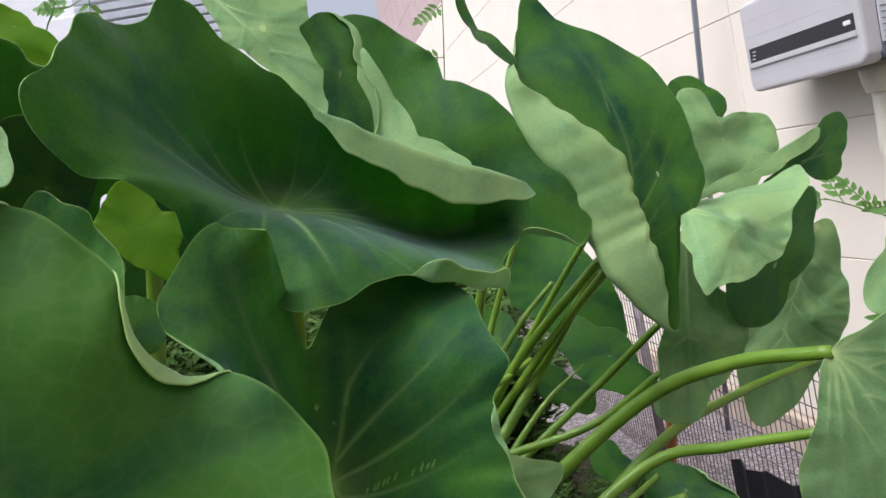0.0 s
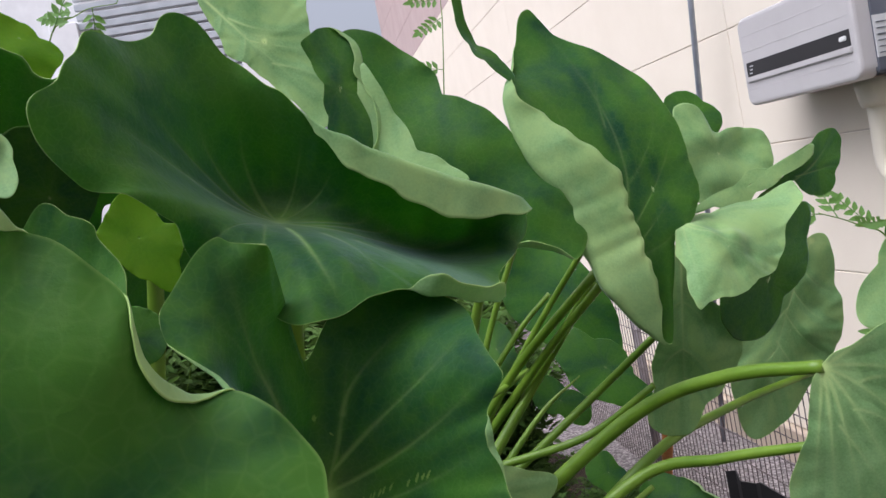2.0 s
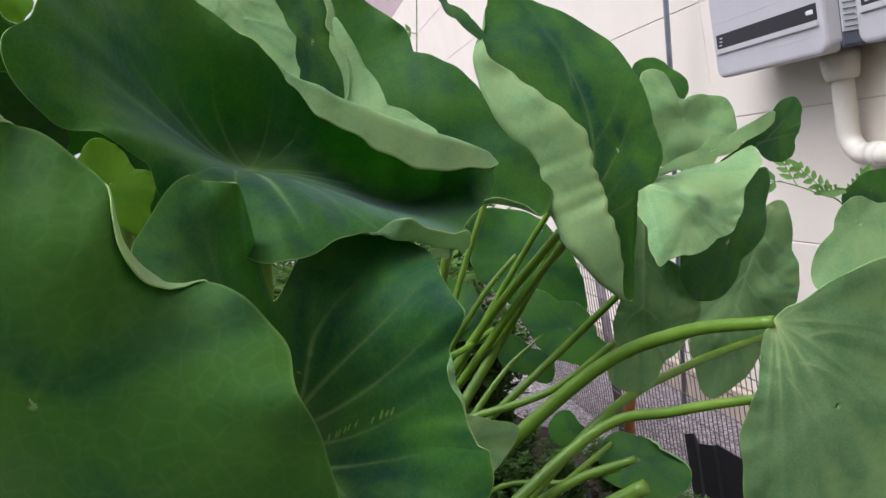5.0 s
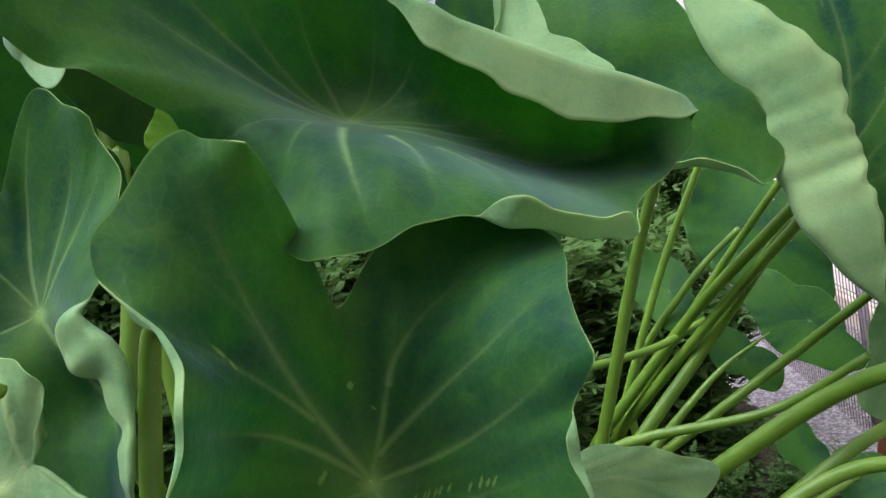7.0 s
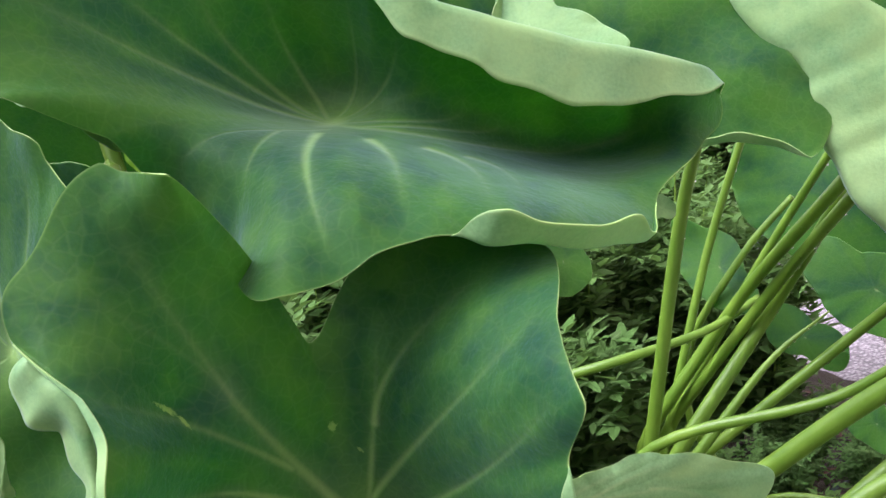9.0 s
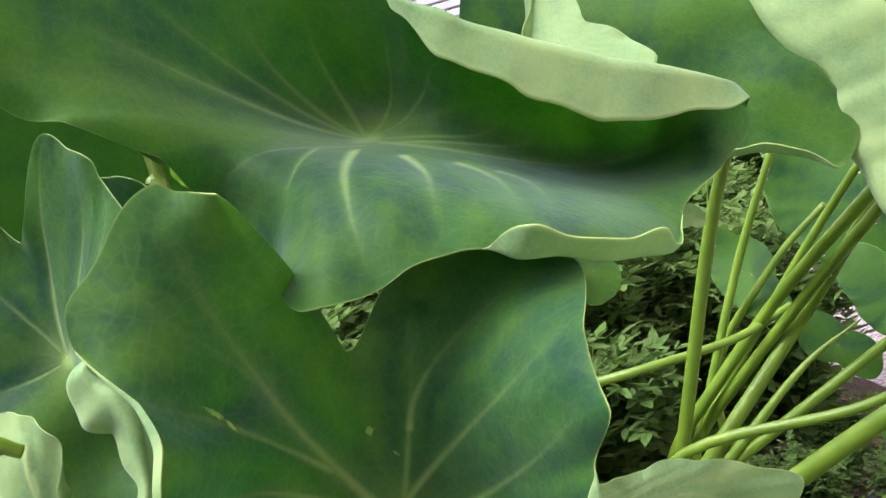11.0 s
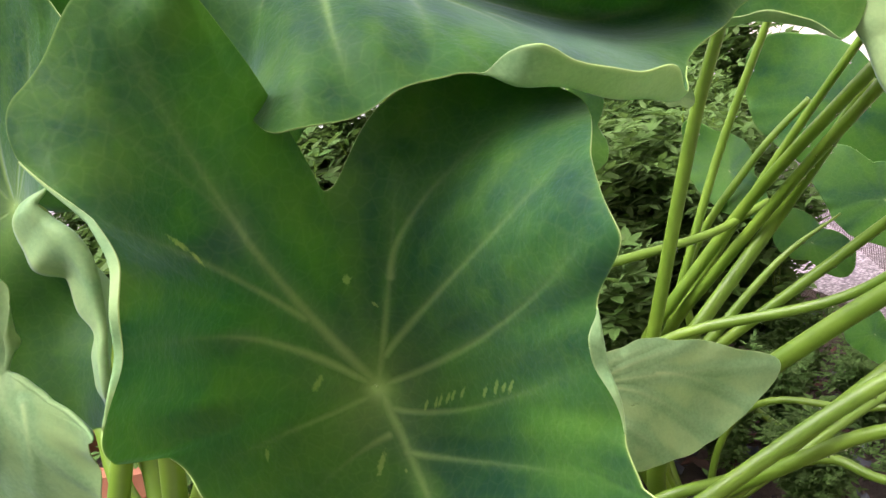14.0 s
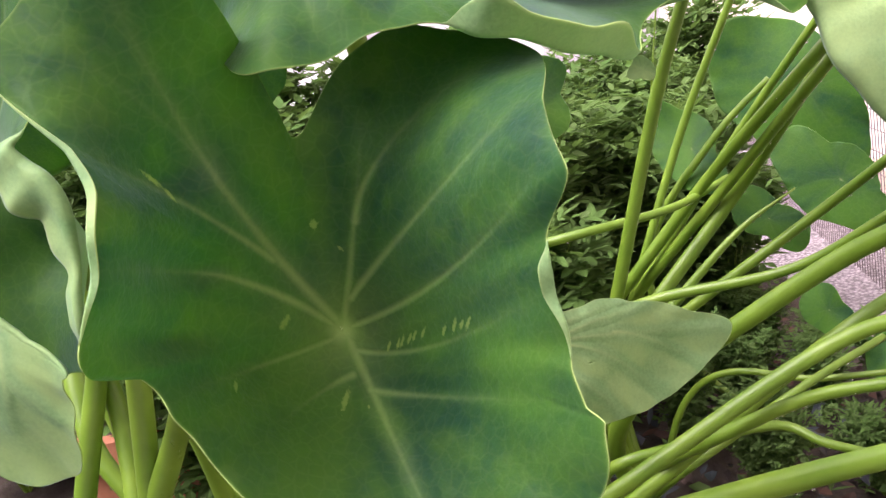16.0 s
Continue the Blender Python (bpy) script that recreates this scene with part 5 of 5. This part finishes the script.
for i, (x, y) in enumerate(spots + low_spots):
    size = 0.34 if i >= len(spots) else 1.25 if i >= len(spots) - 9 else 1.0
    m = pose(x, y, bed_height(x, y) - 0.02, 0, 0, rng.uniform(0, 360)) @ Matrix.Scale(size, 4)
    if i < 3:
        kinds[i].matrix_world = m
    else:
        copy_thing(kinds[i % 3], m)


def sprig(points, twigs, seed, label):
    """A thin branch with compound leaves of small toothed leaflets."""
    rng = random.Random(seed)
    ob = empty("leafy_branch", points[0])
    path = smooth_path(points, 8)
    keep_place(mesh_object("branch", tube_bm(path, lambda t: 0.0028 - 0.0018 * t, 6), PETIOLE, smooth=True), ob)
    for i in range(twigs):
        at = path[int((len(path) - 1) * (0.3 + 0.7 * i / max(1, twigs - 1)))]
        a = rng.uniform(0, 6.28)
        d = Vector((math.cos(a) * 0.9 - 0.5, 0.25 * math.sin(a), rng.uniform(-0.5, 0.6))).normalized()
        bm = bmesh.new()
        n, long = 5, rng.uniform(0.07, 0.11)
        side = d.cross(Vector((0, -1, 0.3))).normalized()
        for q in range(1, n + 1):
            c = at + d * long * q / n
            for sg in (1, -1):
                leaflet(bm, c, (d * 0.7 + side * sg).normalized(), Vector((0, -1, 0.4)).normalized(), 0.034 - 0.003 * q, 0.007)
        leaflet(bm, at + d * long, d, Vector((0, -1, 0.4)).normalized(), 0.034, 0.008)
        tube_bm([at, at + d * long * 0.5, at + d * long], lambda t: 0.0012, 5, bm)
        keep_place(mesh_object("compound_leaf", bm, SPRIG), ob)
    return tagged(ob, label, "branch")


sprig([(-0.80, 2.95, 0.40), (-0.50, 2.92, 0.80), (-0.53, 2.9, 1.04), (-0.60, 2.9, 1.10), (-0.68, 2.9, 1.14)], 7, 3, "slender green branch with compound leaves near the wall")
sprig([(-2.35, 3.35, 0.50), (-2.25, 3.3, 1.30), (-2.14, 3.2, 1.76), (-2.06, 3.2, 1.84), (-1.98, 3.2, 1.85)], 6, 4, "tall thin green branch with small leaves behind the taro")
sprig([(-1.45, 3.9, 0.40), (-1.32, 3.8, 1.1), (-1.22, 3.7, 1.72), (-1.20, 3.7, 1.86)], 5, 6, "thin upright herb stem seen against the wall")

# ---- litter and moss on the bed ----
rng = random.Random(8)
for name, mat, count, label, flat in (("leaf_litter", LITTER, 1100, "red-brown dry leaf litter on the soil", 0.25), ("dark_leaves", DARKLEAF, 900, "wet blackish small leaves on the soil", 0.9), ("ground_moss", HERB, 800, "low green moss and seedlings on the soil", 0.8)):
    bm = bmesh.new()
    for _ in range(count):
        x, y = rng.uniform(-2.5, -0.95), rng.uniform(2.1, 4.2)
        a = rng.uniform(0, 6.28)
        d = Vector((math.cos(a), math.sin(a), rng.uniform(-0.1, flat))).normalized()
        leaflet(bm, Vector((x, y, bed_height(x, y) + rng.uniform(-0.015, 0.02))), d, Vector((rng.uniform(-0.3, 0.3), rng.uniform(-0.3, 0.3), 1)).normalized(), rng.uniform(0.02, 0.06), rng.uniform(0.005, 0.014))
    tagged(mesh_object(name, bm, mat), label, "litter", kind="stuff")

# ---- water drops hanging under the stalks ----
rng = random.Random(21)
bm = bmesh.new()
for path, r0, r1 in stalk_paths:
    for _ in range(16):
        f = rng.uniform(0.4, 0.97)
        k = int(f * (len(path) - 2))
        c = path[k].lerp(path[k + 1], rng.random())
        r = (r0 + (r1 - r0) * f)
        a = rng.uniform(-1.0, 1.0)
        d = (path[k + 1] - path[k]).normalized()
        down = Vector((0, 0, -1)) - d * -d.z
        if down.length < 0.2:
            continue
        down.normalize()
        at = c + (down * math.cos(a) + d.cross(down) * math.sin(a)) * (r + 0.0004)
        bmesh.ops.create_icosphere(bm, subdivisions=1, radius=rng.uniform(0.0010, 0.0024), matrix=Matrix.Translation(at))
tagged(mesh_object("water_drops", bm, DROP, smooth=True), "clear water drops hanging on the stalks", "water drops", kind="stuff")

# ---- terracotta pot and low brick wall at the back of the bed ----
pot = empty("terracotta_pot", (-2.48, 3.12, 0.36))
prof = [(0.0, 0.34), (0.15, 0.34), (0.155, 0.36), (0.19, 0.60), (0.215, 0.60), (0.22, 0.615), (0.22, 0.66), (0.21, 0.67), (0.195, 0.665), (0.185, 0.61), (0.18, 0.60), (0.0, 0.60)]
bm = bmesh.new()
rings = [[bm.verts.new((-2.48 + r * math.cos(a), 3.12 + r * math.sin(a), z)) for a in (k * math.pi / 20 for k in range(40))] for r, z in prof[1:-1]]
for a, b in zip(rings, rings[1:]):
    for k in range(40):
        bm.faces.new((a[k], a[(k + 1) % 40], b[(k + 1) % 40], b[k]))
bm.faces.new(rings[0][::-1])
keep_place(mesh_object("pot_body", bm, TERRA), pot)
bm = bmesh.new()
bmesh.ops.create_circle(bm, cap_ends=True, segments=40, radius=0.183, matrix=Matrix.Translation((-2.48, 3.12, 0.625)))
keep_place(mesh_object("potting_soil", bm, SOIL), pot)
tagged(pot, "red-brown terracotta pot on the bed", "pot")

wall_b = tagged(mesh_object("garden_wall", box_bm(-4.4, -2.25, 3.70, 3.78, 0.0, 0.885), MORTAR), "low wall of dark grey bricks with pale joints", "wall", kind="structure")
shared = {}
for r in range(13):
    z, x = 0.006 + r * 0.068, -4.4 + (0.0 if r % 2 == 0 else -0.11)
    while x < -2.26:
        a, b = max(x, -4.4), min(x + 0.21, -2.25)
        w = round(b - a, 3)
        if w > 0.03:
            if w not in shared:
                shared[w] = bpy.data.meshes.new("brick")
                bm = box_bm(0, w, 0, 0.09, 0, 0.06, 0.004)
                bm.to_mesh(shared[w])
                bm.free()
                shared[w].materials.append(BRICK)
            ob = new("brick", shared[w])
            ob.location = (a, 3.693 + 0.003 * ((r * 7 + int(x * 10)) % 3 - 1), z)
            ob.parent = wall_b
        x += 0.22
